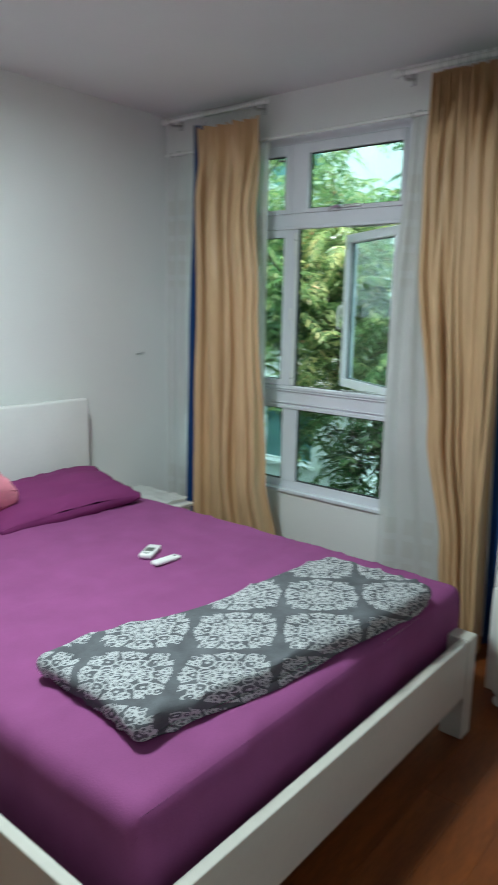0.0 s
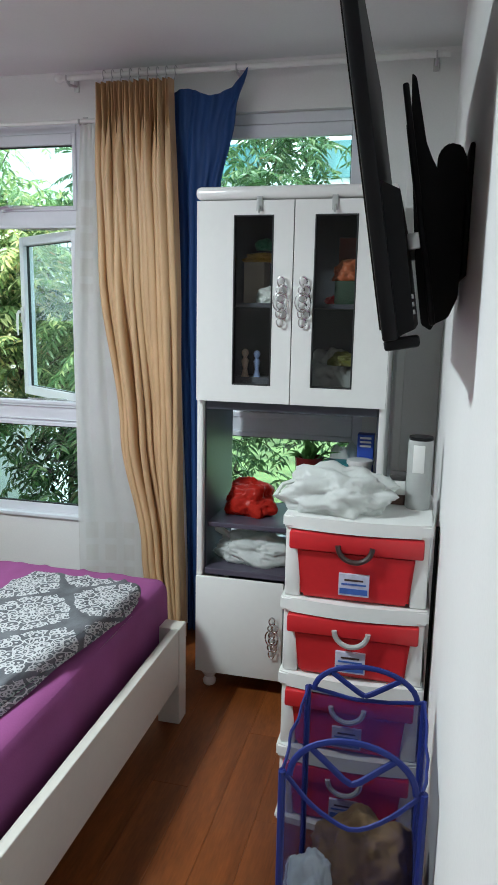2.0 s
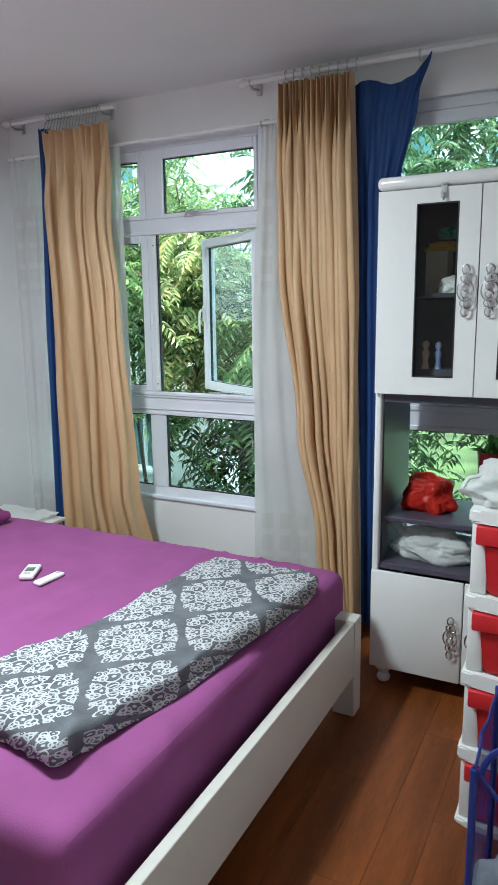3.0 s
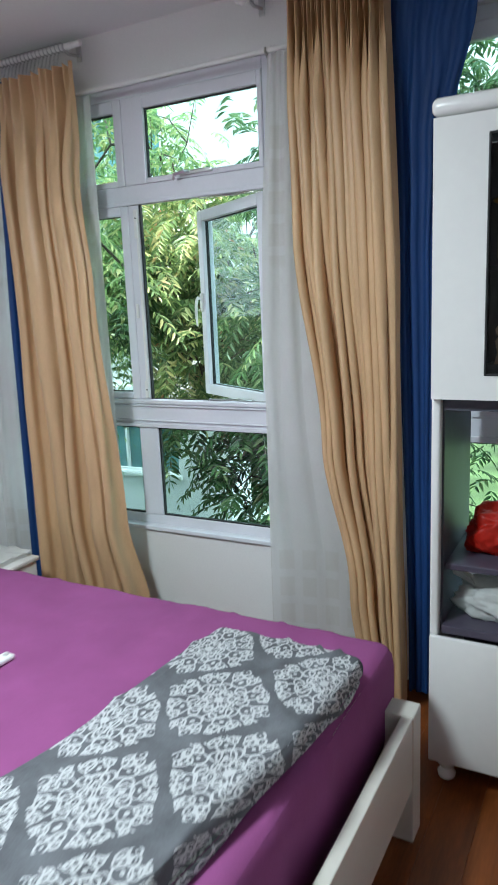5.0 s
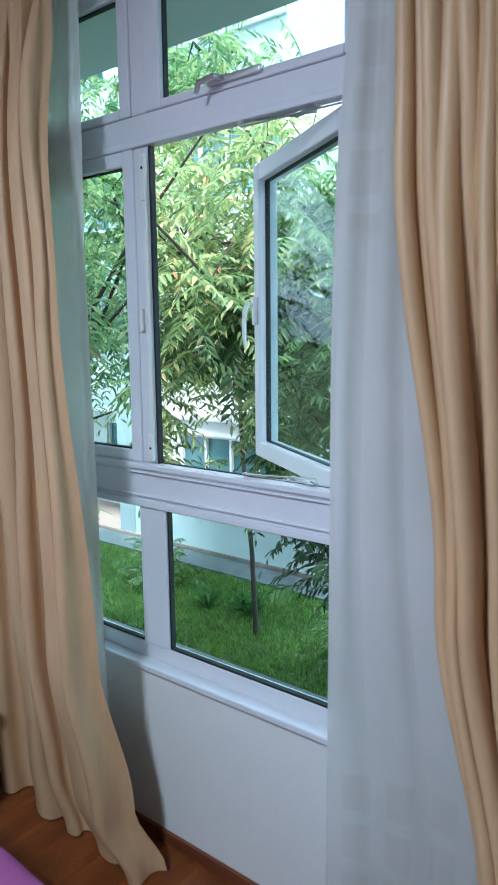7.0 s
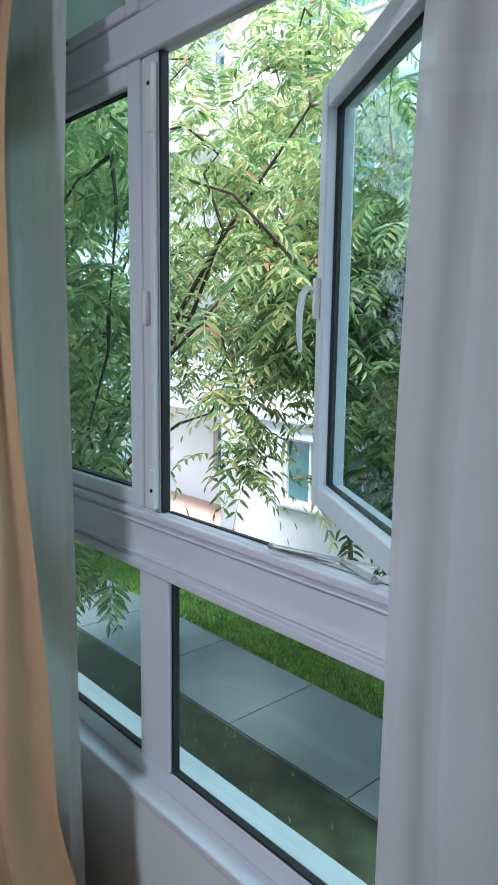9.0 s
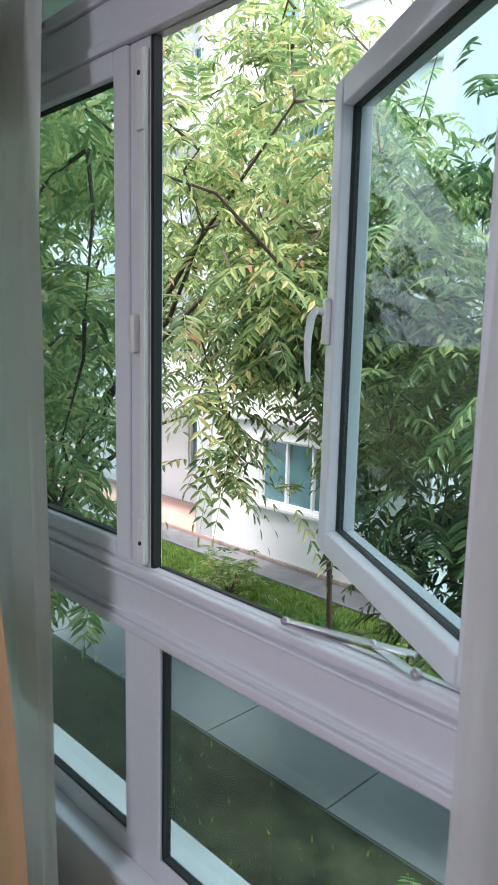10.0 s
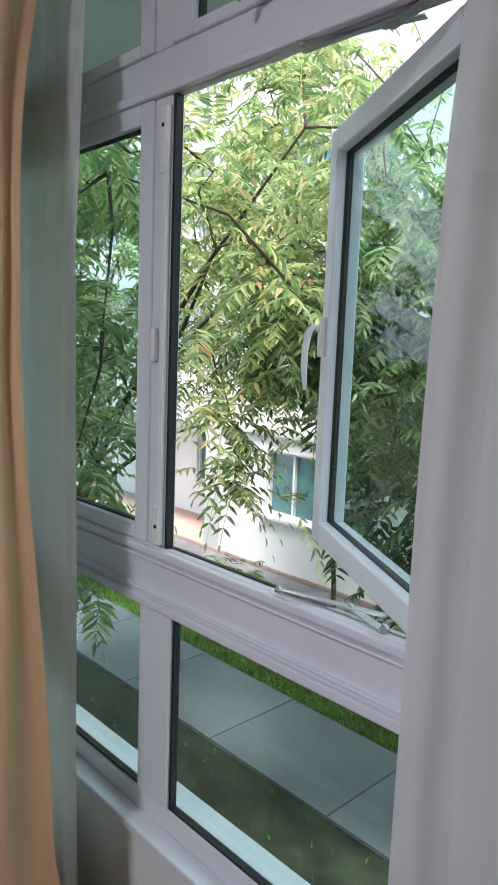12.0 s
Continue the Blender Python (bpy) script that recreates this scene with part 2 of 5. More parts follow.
# ---- the room ----
XL, XR, YB, H = -1.50, 1.67, -3.75, 2.545
W1 = (-1.30, 0.068, 0.50, 2.345)
W2 = (0.60, 1.36, 0.50, 2.345)
YW = -0.03
structure("wall_north", wall_with_holes(XL - 0.15, XR + 0.15, -0.1, H + 0.1, YW, 0.10, [W1, W2]), WALL,
          "white painted wall with two tall windows", "wall")
structure("wall_west", box(XL - 0.15, XL, YB, YW, -0.1, H + 0.1), WALL, "white painted wall behind the bed's headboard", "wall")
structure("wall_east", box(XR, XR + 0.15, YB, YW, -0.1, H + 0.1), WALL, "white painted wall that carries the television", "wall")
# wall behind the camera, unseen; its grey keeps bounced light off bed and floor
structure("wall_south", box(XL - 0.15, XR + 0.15, YB - 0.15, YB, -0.1, H + 0.1), mat("bounce_cutting_grey", (0.30, 0.28, 0.26), 0.8, vary=0.06), "unseen plain wall, warm grey to cut bounced light", "wall")
structure("ceiling", box(XL - 0.15, XR + 0.15, YB - 0.15, 0.10, H, H + 0.15), CEIL, "flat white painted ceiling", "ceiling")
floor = structure("floor", box(XL - 0.15, XR + 0.15, YB - 0.15, YW, -0.12, -0.012), mat("dark_floor_joint", (0.03, 0.012, 0.006), 0.6),
                  "glossy red-brown laminate plank floor", "floor")


def window_frame(win, thing, x0, x1, z0, z1, y0=0.0, y1=0.024, w=0.05, name="window_frame", bevel=0.004):
    """Four bars round an opening; w is one width or the four of left, right, bottom and top."""
    wl, wr, wb, wt = w if isinstance(w, tuple) else (w, w, w, w)
    f = part(name, box(x0, x0 + wl, y0, y1, z0, z1, bevel), TRIM, thing)
    bm = bmesh.new()
    box(x1 - wr, x1, y0, y1, z0, z1, bevel, bm=bm)
    box(x0 + wl, x1 - wr, y0, y1, z0, z0 + wb, bevel, bm=bm)
    box(x0 + wl, x1 - wr, y0, y1, z1 - wt, z1, bevel, bm=bm)
    tmp = bpy.data.meshes.new("tmp")
    bm.to_mesh(tmp)
    bm.free()
    b2 = bmesh.new()
    b2.from_mesh(f.data), b2.from_mesh(tmp)
    b2.to_mesh(f.data)
    b2.free()
    bpy.data.meshes.remove(tmp)
    f.data.shade_flat()
    return f


def bar(name, x0, x1, z0, z1, parent, y0=-0.004, y1=0.022, lips=(), bevel=0.004):
    """A rail or mullion with raised lips (offsets of height z or of x) on its room side."""
    bm = box(x0, x1, y0, y1, z0, z1, bevel)
    for a, b in lips:
        if x1 - x0 > z1 - z0:
            box(x0, x1, y0 - 0.010, y0 + 0.01, z0 + a, z0 + b, 0.003, bm=bm)
        else:
            box(x0 + a, x0 + b, y0 - 0.010, y0 + 0.01, z0, z1, 0.003, bm=bm)
    return part(name, bm, TRIM, parent, smooth=False)


def pane(x0, x1, z0, z1, parent, y=0.009):
    """A glass sheet in a black gasket."""
    g = part("pane", box(x0, x1, y, y + 0.006, z0, z1), GLASS, parent, "pale green tinted glass", smooth=False)
    g.visible_shadow = False
    bm = bmesh.new()
    k = 0.006
    for a, b, c, d in ((x0, x0 + k, z0, z1), (x1 - k, x1, z0, z1), (x0 + k, x1 - k, z0, z0 + k), (x0 + k, x1 - k, z1 - k, z1)):
        box(a, b, y - 0.005, y + 0.009, c, d, bm=bm)
    part("gasket", bm, GASKET, parent, smooth=False)
    return g


# window beside the bed
win = empty("window_1", "white aluminium window with six panes, one casement open", "window", (0, 0, 0), kind="structure")
window_frame(win, win, *W1[:2], *W1[2:], w=(0.045, 0.045, 0.062, 0.045))
xl, xr, xm = W1[0] + 0.045, W1[1] - 0.045, -0.535
bar("transom", xl, xr, 0.960, 1.083, win, lips=((0.0, 0.018), (0.028, 0.033), (0.092, 0.098), (0.104, 0.120)))
bar("transom", xl, xr, 1.888, 1.965, win, lips=((0.0, 0.016),))
bar("mullion", -0.634, -0.536, 0.562, 0.960, win)
bar("mullion", -0.612, -0.560, 1.083, 1.888, win)
bar("mullion", -0.615, -0.560, 1.965, 2.30, win)
pane(-0.536, xr, 0.562, 0.960, win)
pane(xl, -0.634, 0.562, 0.960, win)
sill = part("window_sill", box(W1[0] - 0.01, W1[1] + 0.01, -0.044, 0.0, 0.501, 0.520, 0.004), TRIM, win, smooth=False)
# awning sashes of the top row
for x0, x1 in ((xl, -0.615), (-0.560, xr)):
    s = window_frame(win, win, x0, x1, 1.965, 2.298, -0.010, 0.020, (0.038, 0.038, 0.023, 0.048) if x0 < -1 else (0.054, 0.018, 0.021, 0.048), name="awning_sash")
    pane(x0 + (0.036 if x0 < -1 else 0.052), x1 - (0.036 if x0 < -1 else 0.016), 1.983, 2.252, s)
    c = (x0 + x1) / 2
    bm = box(c - 0.075, c + 0.075, -0.022, -0.008, 1.975, 1.990, 0.003)
    tube([(c - 0.03, -0.02, 1.985), (c - 0.035, -0.045, 1.983), (c - 0.075, -0.050, 1.975), (c - 0.085, -0.048, 1.955)], [0.006, 0.007, 0.007, 0.005], 8, bm=bm)
    part("latch", bm, STEEL, s, "grey metal window latch")
# closed casement
s = window_frame(win, win, xl, -0.612, 1.083, 1.888, -0.008, 0.020, (0.040, 0.040, 0.030, 0.038), name="casement_sash")
pane(xl + 0.036, -0.650, 1.111, 1.854, s)
# lock strip and black seal on the mullion beside the opening
bm = box(-0.573, -0.561, -0.014, -0.004, 1.10, 1.87, 0.002)
for z0, z1 in ((1.09, 1.165), (1.755, 1.868)):
    box(-0.579, -0.5605, -0.018, -0.004, z0, z1, 0.003, bm=bm)
part("lock_strip", bm, PLASTIC, win, smooth=False)
for z in (1.126, 1.834):
    part("screw", lathe([(0.0035, 0), (0.0035, 0.002), (0.001, 0.003)], 10, Matrix.Translation((-0.568, -0.0178, z)) @ pose(0, 0, 0, 90, 0, 0)), GASKET, win, "dark screw head")
part("keeper", box(-0.600, -0.586, -0.016, -0.004, 1.43, 1.49, 0.004), PLASTIC, win)
part("seal", box(-0.5598, -0.5525, -0.002, 0.013, 1.084, 1.887), GASKET, win, smooth=False)
part("seal", box(-0.552, 0.015, 0.010, 0.018, 1.0825, 1.0855), GASKET, win, smooth=False)
# open casement, hinged at the jamb and swung outward
SWING = 33
sash = new("open_casement")
sash.parent, sash.location, sash.rotation_euler = win, (0.020, 0.032, 0), (0, 0, radians(180 - SWING))
SW = 0.585
f = window_frame(sash, sash, 0.0, SW, 1.068, 1.884, -0.028, 0.028, 0.046, name="sash_frame")
pane(0.042, SW - 0.042, 1.110, 1.842, sash, y=0.0)
bm = bmesh.new()
m = pose(SW - 0.022, 0.028, 1.487, 0, 0, 180)
box(-0.011, 0.011, -0.012, 0.0, -0.04, 0.04, 0.004, bm=bm)
tube([(0, -0.012, 0.015), (0.004, -0.026, 0.02), (0.008, -0.036, 0.006), (0.012, -0.042, -0.03), (0.013, -0.042, -0.07), (0.010, -0.038, -0.105)],
     [0.0065, 0.007, 0.0075, 0.0068, 0.006, 0.004], 10, bm=bm)
bmesh.ops.transform(bm, matrix=m, verts=bm.verts)
part("handle", bm, PLASTIC, sash, "white curved casement handle")
for z in (1.086, 1.884):
    pts = [(-0.262, -0.002), (-0.143, 0.028), (-0.090, 0.042)]
    bm = tube([(x, y, z + 0.004) for x, y in pts], 0.008, 6, flat=0.3)
    tube([(-0.138, 0.030, z), (-0.062, 0.002, z)], 0.009, 6, bm=bm, flat=0.3)
    tube([(-0.275, 0.012, z - 0.001), (0.0, 0.014, z - 0.001)], 0.005, 6, bm=bm, flat=0.3)
    for x, y in pts[:2] + [(-0.066, 0.004)]:
        lathe([(0.006, z), (0.007, z + 0.004), (0.004, z + 0.008), (0.001, z + 0.009)], 12, Matrix.Translation((x, y, 0)), bm=bm)
    part("friction_stay", bm, STEEL, win, "steel friction stay")

# window behind the cabinet
win2 = empty("window_2", "white aluminium window behind the display cabinet", "window", (0, 0, 0), kind="structure")
window_frame(win2, win2, *W2[:2], *W2[2:], w=0.045)
xl2, xr2 = W2[0] + 0.045, W2[1] - 0.045
bar("transom", xl2, xr2, 0.968, 1.083, win2, lips=((0.0, 0.022), (0.088, 0.112)))
bar("transom", xl2, xr2, 1.888, 1.965, win2, lips=((0.0, 0.016),))
pane(xl2, xr2, 0.552, 0.968, win2)
for z0, z1 in ((1.083, 1.888), (1.965, 2.298)):
    s = window_frame(win2, win2, xl2, xr2, z0, z1, -0.008, 0.020, 0.052, name="casement_sash")
    pane(xl2 + 0.050, xr2 - 0.050, z0 + 0.04, z1 - 0.04, s)
part("window_sill", box(W2[0] - 0.01, W2[1] + 0.01, -0.044, 0.0, 0.501, 0.520, 0.004), TRIM, win2, smooth=False)

structure("baseboard", box(W1[0] - 0.2, 0.62, YW - 0.012, YW, 0.0, 0.035, 0.003), SKIRT, "low red-brown wooden skirting strip", "skirting")



# ---- curtains ----
def lerp_at(keys, v):
    for (a, x), (b, y) in zip(keys, keys[1:]):
        if v <= b:
            k = (v - a) / (b - a)
            k = k * k * (3 - 2 * k)
            return x + (y - x) * k
    return keys[-1][1]


def curtain(name, left, right, y, z0, z1, folds, deep, material, label, seed=0, nx=170, ny=70, top=None, base=None):
    """A gathered cloth between two edges, given as (height share from the top, x): tight pleats at the tape, uneven drifting folds below."""
    rng = random.Random(seed)
    wide = [rng.uniform(0.45, 1.8) for _ in range(folds)]
    cuts = [sum(wide[:i]) / sum(wide) for i in range(folds + 1)]
    lean = [rng.uniform(-0.5, 0.5) for _ in range(folds + 1)]
    am = [rng.uniform(0.45, 1.25) * min(1.2, wide[i] + 0.3) for i in range(folds)] + [0.8]

    def f(u, v):
        drift = 0.45 * noise.noise(Vector((u * folds * 0.45, v * 1.3, seed))) + 0.15 * noise.noise(Vector((u * folds, v * 3.1, seed + 4)))
        w = u + drift / folds * min(1, v * 2.5) * math.sin(math.pi * u) ** 0.5
        w = max(0.0, min(w, 0.99999))
        i = max(j for j in range(folds) if cuts[j] <= w)
        fr = (w - cuts[i]) / (cuts[i + 1] - cuts[i])
        soft = fr + 0.07 * lean[i] * math.sin(2 * math.pi * fr)
        ridge = math.cos(2 * math.pi * soft)
        ridge = 0.72 * ridge + 0.28 * (1 - 2 * abs(math.sin(math.pi * soft)) ** 0.7)
        a = am[i] * (1 - fr) + am[i + 1] * fr
        a *= max(0.25, 0.85 + 0.9 * noise.noise(Vector((w * folds * 0.8 + 9, v * 1.7, seed))))
        low = min(1.0, v / 0.16)
        low = low * low * (3 - 2 * low)
        pleat = 0.45 * math.cos(2 * math.pi * u * folds * 1.9 + 2 * math.sin(5 * u + seed)) * (1 - low)
        d = deep * (a * ridge * (0.35 + 0.65 * low) + pleat)
        d += 0.22 * deep * noise.noise(Vector((w * folds * 2.1, v * 5.0, seed + 2))) * low
        x = lerp_at(left, v) * (1 - u) + lerp_at(right, v) * u + 0.22 * deep * math.sin(4 * math.pi * soft) * low
        zt = z1 + (top(u) if top else 0.008 * ridge)
        return (x, (base(u, v) if base else y) + d, zt + (z0 - zt) * v)

    ob = part(name, grid(nx, ny, f), material, angle=180)
    return tagged(ob, label, "curtain", group="curtains at the windows")


curtain("curtain", [(0, 0.226), (0.3, 0.246), (0.6, 0.330), (0.82, 0.428), (1, 0.490)], [(0, 0.545), (0.4, 0.575), (0.7, 0.58), (1, 0.60)],
        -0.188, 0.02, 2.440, 14, 0.056, BEIGE, "gold-beige satin curtain in deep pleats beside the cabinet", 3, nx=280)
BILLOW = [(0, 0.0), (0.35, 1.0), (0.75, 1.0), (0.92, 0.55), (1, 0.1)]
curtain("curtain", [(0, -1.135), (0.5, -1.14), (1, -1.14)], [(0, -0.715), (0.15, -0.70), (0.36, -0.615), (0.75, -0.56), (0.93, -0.51), (1, -0.45)],
        -0.165, 0.006, 2.415, 5, 0.052, BEIGE, "gold-beige satin curtain flaring over the floor by the bed", 8,
        base=lambda u, v: -0.155 - 0.125 * u ** 1.3 * lerp_at(BILLOW, v))
curtain("curtain", [(0, 0.53), (0.3, 0.56), (1, 0.60)], [(0, 0.85), (0.07, 0.80), (0.2, 0.735), (0.35, 0.715), (1, 0.715)],
        -0.125, 0.05, 2.405, 4, 0.007, BLUE, "navy blue curtain hanging crookedly behind the beige one", 5,
        top=lambda u: 0.085 * max(0, (u - 0.78) / 0.22) ** 1.5 + 0.015 * math.sin(9 * u))
curtain("curtain", [(0, -1.185), (0.5, -1.23), (1, -1.24)], [(0, -1.10), (1, -1.13)], -0.135, 0.02, 2.44, 2, 0.016, BLUE,
        "narrow navy blue curtain edge beside the beige one", 6, nx=50)
curtain("sheer_curtain", [(0, 0.090), (0.25, 0.076), (0.45, 0.068), (1, 0.064)], [(0, 0.25), (0.5, 0.30), (1, 0.44)], -0.085, 0.015, 2.315, 3, 0.0055, SHEER,
        "white sheer curtain with beige woven checks", 11, base=lambda u, v: -0.085 - 0.070 * (1 - u) ** 1.5 * min(1, v / 0.28))
curtain("sheer_curtain", [(0, -1.45), (1, -1.45)], [(0, -0.70), (0.35, -0.665), (0.7, -0.655), (1, -0.64)], -0.085, 0.015, 2.315, 9, 0.010, SHEER,
        "white sheer curtain with beige woven checks by the bed", 14, base=lambda u, v: -0.085 - 0.05 * u ** 2 * min(1, v / 0.3))


def rod(name, x0, x1, y, z, r, label, brackets, finials=()):
    t = empty(name, label, "curtain rod", ((x0 + x1) / 2, y, z))
    inv = Matrix.Translation((-(x0 + x1) / 2, -y, -z))
    pc = lambda n, bm, m, l="": (bmesh.ops.transform(bm, matrix=inv, verts=bm.verts), part(n, bm, m, t, l))[1]
    pc("pole", tube([(x0, y, z), (x1, y, z)], r, 12), PLASTIC)
    for x in brackets:
        bm = box(x - 0.012, x + 0.012, YW - 0.006, YW, z - 0.035, z + 0.03, 0.002)
        tube([(x, YW, z - 0.01), (x, y + 0.02, z - 0.022), (x, y, z - r - 0.004)], 0.006, 8, bm=bm)
        tube(arc(x, y, z, r + 0.004, 150, 390, 8, "yz"), 0.004, 6, bm=bm)
        pc("bracket", bm, STEEL)
    for x in finials:
        pc("finial", lathe([(r, -0.02), (r * 1.5, -0.012), (r * 1.6, 0.0), (r * 1.2, 0.014), (r * 0.4, 0.022)], 14,
                           Matrix.Translation((x, y, z)) @ pose(0, 0, 0, 0, -90 if x == x0 else 90, 0)), PLASTIC)
    return t


rod("curtain_rod", 0.01, 1.63, -0.115, 2.492, 0.012, "thin white curtain rod over the cabinet window", (0.05, 0.8, 1.58), (0.01,))
rod("curtain_rod", -1.43, -0.70, -0.115, 2.495, 0.012, "thin white curtain rod over the bed window", (-1.38, -0.78), (-1.43,))
rod("sheer_rod", -1.45, 0.30, -0.085, 2.325, 0.009, "thin white rod carrying the sheer curtains", (0.088, -1.40), ())
for xa, xb, n, tape in ((0.22, 0.54, 9, 2.44), (-1.13, -0.80, 17, 2.42)):
    for i in range(n):
        x = xa + (xb - xa) * i / (n - 1)
        bm = tube(arc(x, -0.115, 2.497, 0.016, 0, 360, 10, "yz")[:-1], 0.0022, 5, closed=True)
        tube([(x, -0.122, 2.482), (x + 0.004, -0.14, 2.46), (x, -0.150, tape - 0.005)], 0.002, 5, bm=bm)
        tagged(part("curtain_hook", bm, STEEL), "small grey metal curtain ring on the rod", "curtain ring", group="curtain rings")


# ---- bed ----
def soft_box(x0, x1, y0, y1, z0, z1, r, cuts=(24, 20, 4), wrinkle=0.0, scale=3.0, seed=0.0, shape=None):
    """A cushioned block with round edges and slight wrinkles."""
    bm = bmesh.new()
    c = Vector(((x0 + x1) / 2, (y0 + y1) / 2, (z0 + z1) / 2))
    hx, hy, hz = (x1 - x0) / 2, (y1 - y0) / 2, (z1 - z0) / 2
    faces = []
    nx, ny, nz = cuts
    sides = [(0, 1, 2, nx, ny, 1), (0, 1, 2, nx, ny, -1), (0, 2, 1, nx, nz, 1), (0, 2, 1, nx, nz, -1), (1, 2, 0, ny, nz, 1), (1, 2, 0, ny, nz, -1)]
    half = (hx, hy, hz)
    ease = lambda t, h: max(-h, min(h, t * h)) if abs(t) < 0.999 else math.copysign(h, t)
    for a, b, n, na, nb, s in sides:
        rows = []
        for i in range(na + 1):
            row = []
            for j in range(nb + 1):
                p = [0, 0, 0]
                p[a], p[b], p[n] = half[a] * math.sin(math.pi / 2 * (2 * i / na - 1)) * 0.4 + half[a] * (2 * i / na - 1) * 0.6, half[b] * (2 * j / nb - 1), s * half[n]
                q = Vector([max(-half[k] + min(r, half[k]), min(half[k] - min(r, half[k]), p[k])) for k in range(3)])
                d = Vector(p) - q
                e = q + Vector([d[k] / max(d.length, 1e-9) * min(r, half[k]) for k in range(3)]) if d.length > 1e-6 else Vector(p)
                row.append(bm.verts.new(e))
            rows.append(row)
        for i in range(na):
            for j in range(nb):
                fs = (rows[i][j], rows[i + 1][j], rows[i + 1][j + 1], rows[i][j + 1])
                bm.faces.new(fs if (s > 0) != (n == 1) else fs[::-1])
    bmesh.ops.remove_doubles(bm, verts=bm.verts, dist=1e-4)
    bm.normal_update()
    for v in bm.verts:
        if shape:
            v.co = shape(v.co.copy())
        if wrinkle:
            w = noise.noise(Vector((v.co.x * scale + seed, v.co.y * scale * 0.45 + v.co.x * 1.1, v.co.z * scale)))
            ridge = (1 - abs(noise.noise(Vector((v.co.x * scale * 1.7 + v.co.y * 1.2, v.co.y * scale * 0.5 + seed, 3.3))))) ** 9
            v.co += v.normal * wrinkle * (w + 1.1 * ridge)
    bmesh.ops.translate(bm, verts=bm.verts, vec=c)
    return bm


BX, BY0, BY1 = 0.797, -2.335, -0.724
bed = empty("bed", "white lacquered double bed frame with a low foot rail", "bed", (-0.35, -1.44, 0))


def bpart(name, bm, m, label="", **k):
    bmesh.ops.translate(bm, verts=bm.verts, vec=(0.35, 1.44, 0))
    return part(name, bm, m, bed, label, **k)


for y0, y1 in ((BY1 - 0.075, BY1), (BY0, BY0 + 0.075)):
    bm = box(BX - 0.085, BX, y0, y1, 0.0, 0.380, 0.004)
    bpart("leg", bm, BEDPAINT, smooth=False)
bpart("foot_rail", box(BX - 0.034, BX - 0.003, BY0 + 0.0755, BY1 - 0.0755, 0.165, 0.3785, 0.003), BEDPAINT, smooth=False)
for y in (BY0 + 0.004, BY1 - 0.034):
    bpart("side_rail", box(-1.379, BX - 0.086, y, y + 0.03, 0.165, 0.376, 0.004), BEDPAINT, smooth=False)
hb = box(-1.435, -1.38, BY0, BY1, 0.30, 1.0, 0.012, 3)
bpart("headboard", hb, PLASTIC, "plain white headboard panel")
for y in (BY0 + 0.06, BY1 - 0.12):
    bpart("leg", box(-1.435, -1.38, y, y + 0.06, 0.0, 0.30, 0.004), BEDPAINT, smooth=False)
for i in range(11):
    x = -1.28 + i * 0.185
    bpart("slat", box(x, x + 0.075, BY0 + 0.04, BY1 - 0.04, 0.215, 0.235, 0.003), TVBLACK, "black bed slat", smooth=False)
bpart("centre_beam", box(-1.379, BX - 0.036, -1.57, -1.50, 0.165, 0.213), TVBLACK, smooth=False)
mattress = soft_box(-1.375, 0.718, -2.240, -0.668, 0.237, 0.528, 0.052, (120, 84, 10), 0.0058, 4.6, 1.7)
mt = empty("mattress", "mattress under a plain purple fitted cotton sheet", "mattress", (-0.37, -1.4, 0.237))
bmesh.ops.translate(mattress, verts=mattress.verts, vec=(0.37, 1.4, -0.237))
part("fitted_sheet", mattress, SHEET, mt, angle=180)
for cx, cy in ((0.701, -2.223), (0.701, -0.705), (-1.358, -2.223), (-1.358, -0.705)):
    pts = [(cx + 0.37 + 0.004 * math.sin(k * 1.7), cy + 1.4 + 0.004 * math.cos(k * 1.3), 0.03 + 0.21 * k / 8) for k in range(9)]
    part("corner_seam", tube(pts, 0.002, 6), SHEET, mt)


def pillow_bm(lx, ly, h, seed):
    def shape(p):
        u, v = p.x / (lx / 2), p.y / (ly / 2)
        k = (max(0, 1 - u ** 4) * max(0, 1 - v ** 4)) ** 0.55
        q = p.copy()
        q.z = p.z * (0.10 + 0.90 * k)
        pull = 1 - 0.05 * (1 - abs(u)) * (abs(v) > 0.7)
        q.y *= pull
        q.x *= 1 - 0.06 * (1 - abs(v)) * (abs(u) > 0.7)
        return q
    return soft_box(-lx / 2, lx / 2, -ly / 2, ly / 2, -h / 2, h / 2, 0.02, (24, 34, 6), 0.010, 9.0, seed, shape)


ob = tagged(part("pillow", pillow_bm(0.44, 0.74, 0.13, 4.0), PILLOW, angle=180), "plump dark purple pillow at the headboard", "pillow")
ob.matrix_world = pose(-1.14, -1.13, 0.582, 2, 8, -4)
ob = tagged(part("cushion", pillow_bm(0.26, 0.34, 0.20, 9.0), PINK, angle=180), "soft pink plush cushion on the pillow", "cushion")
ob.matrix_world = pose(-1.14, -1.56, 0.70, 0, 20, 10)


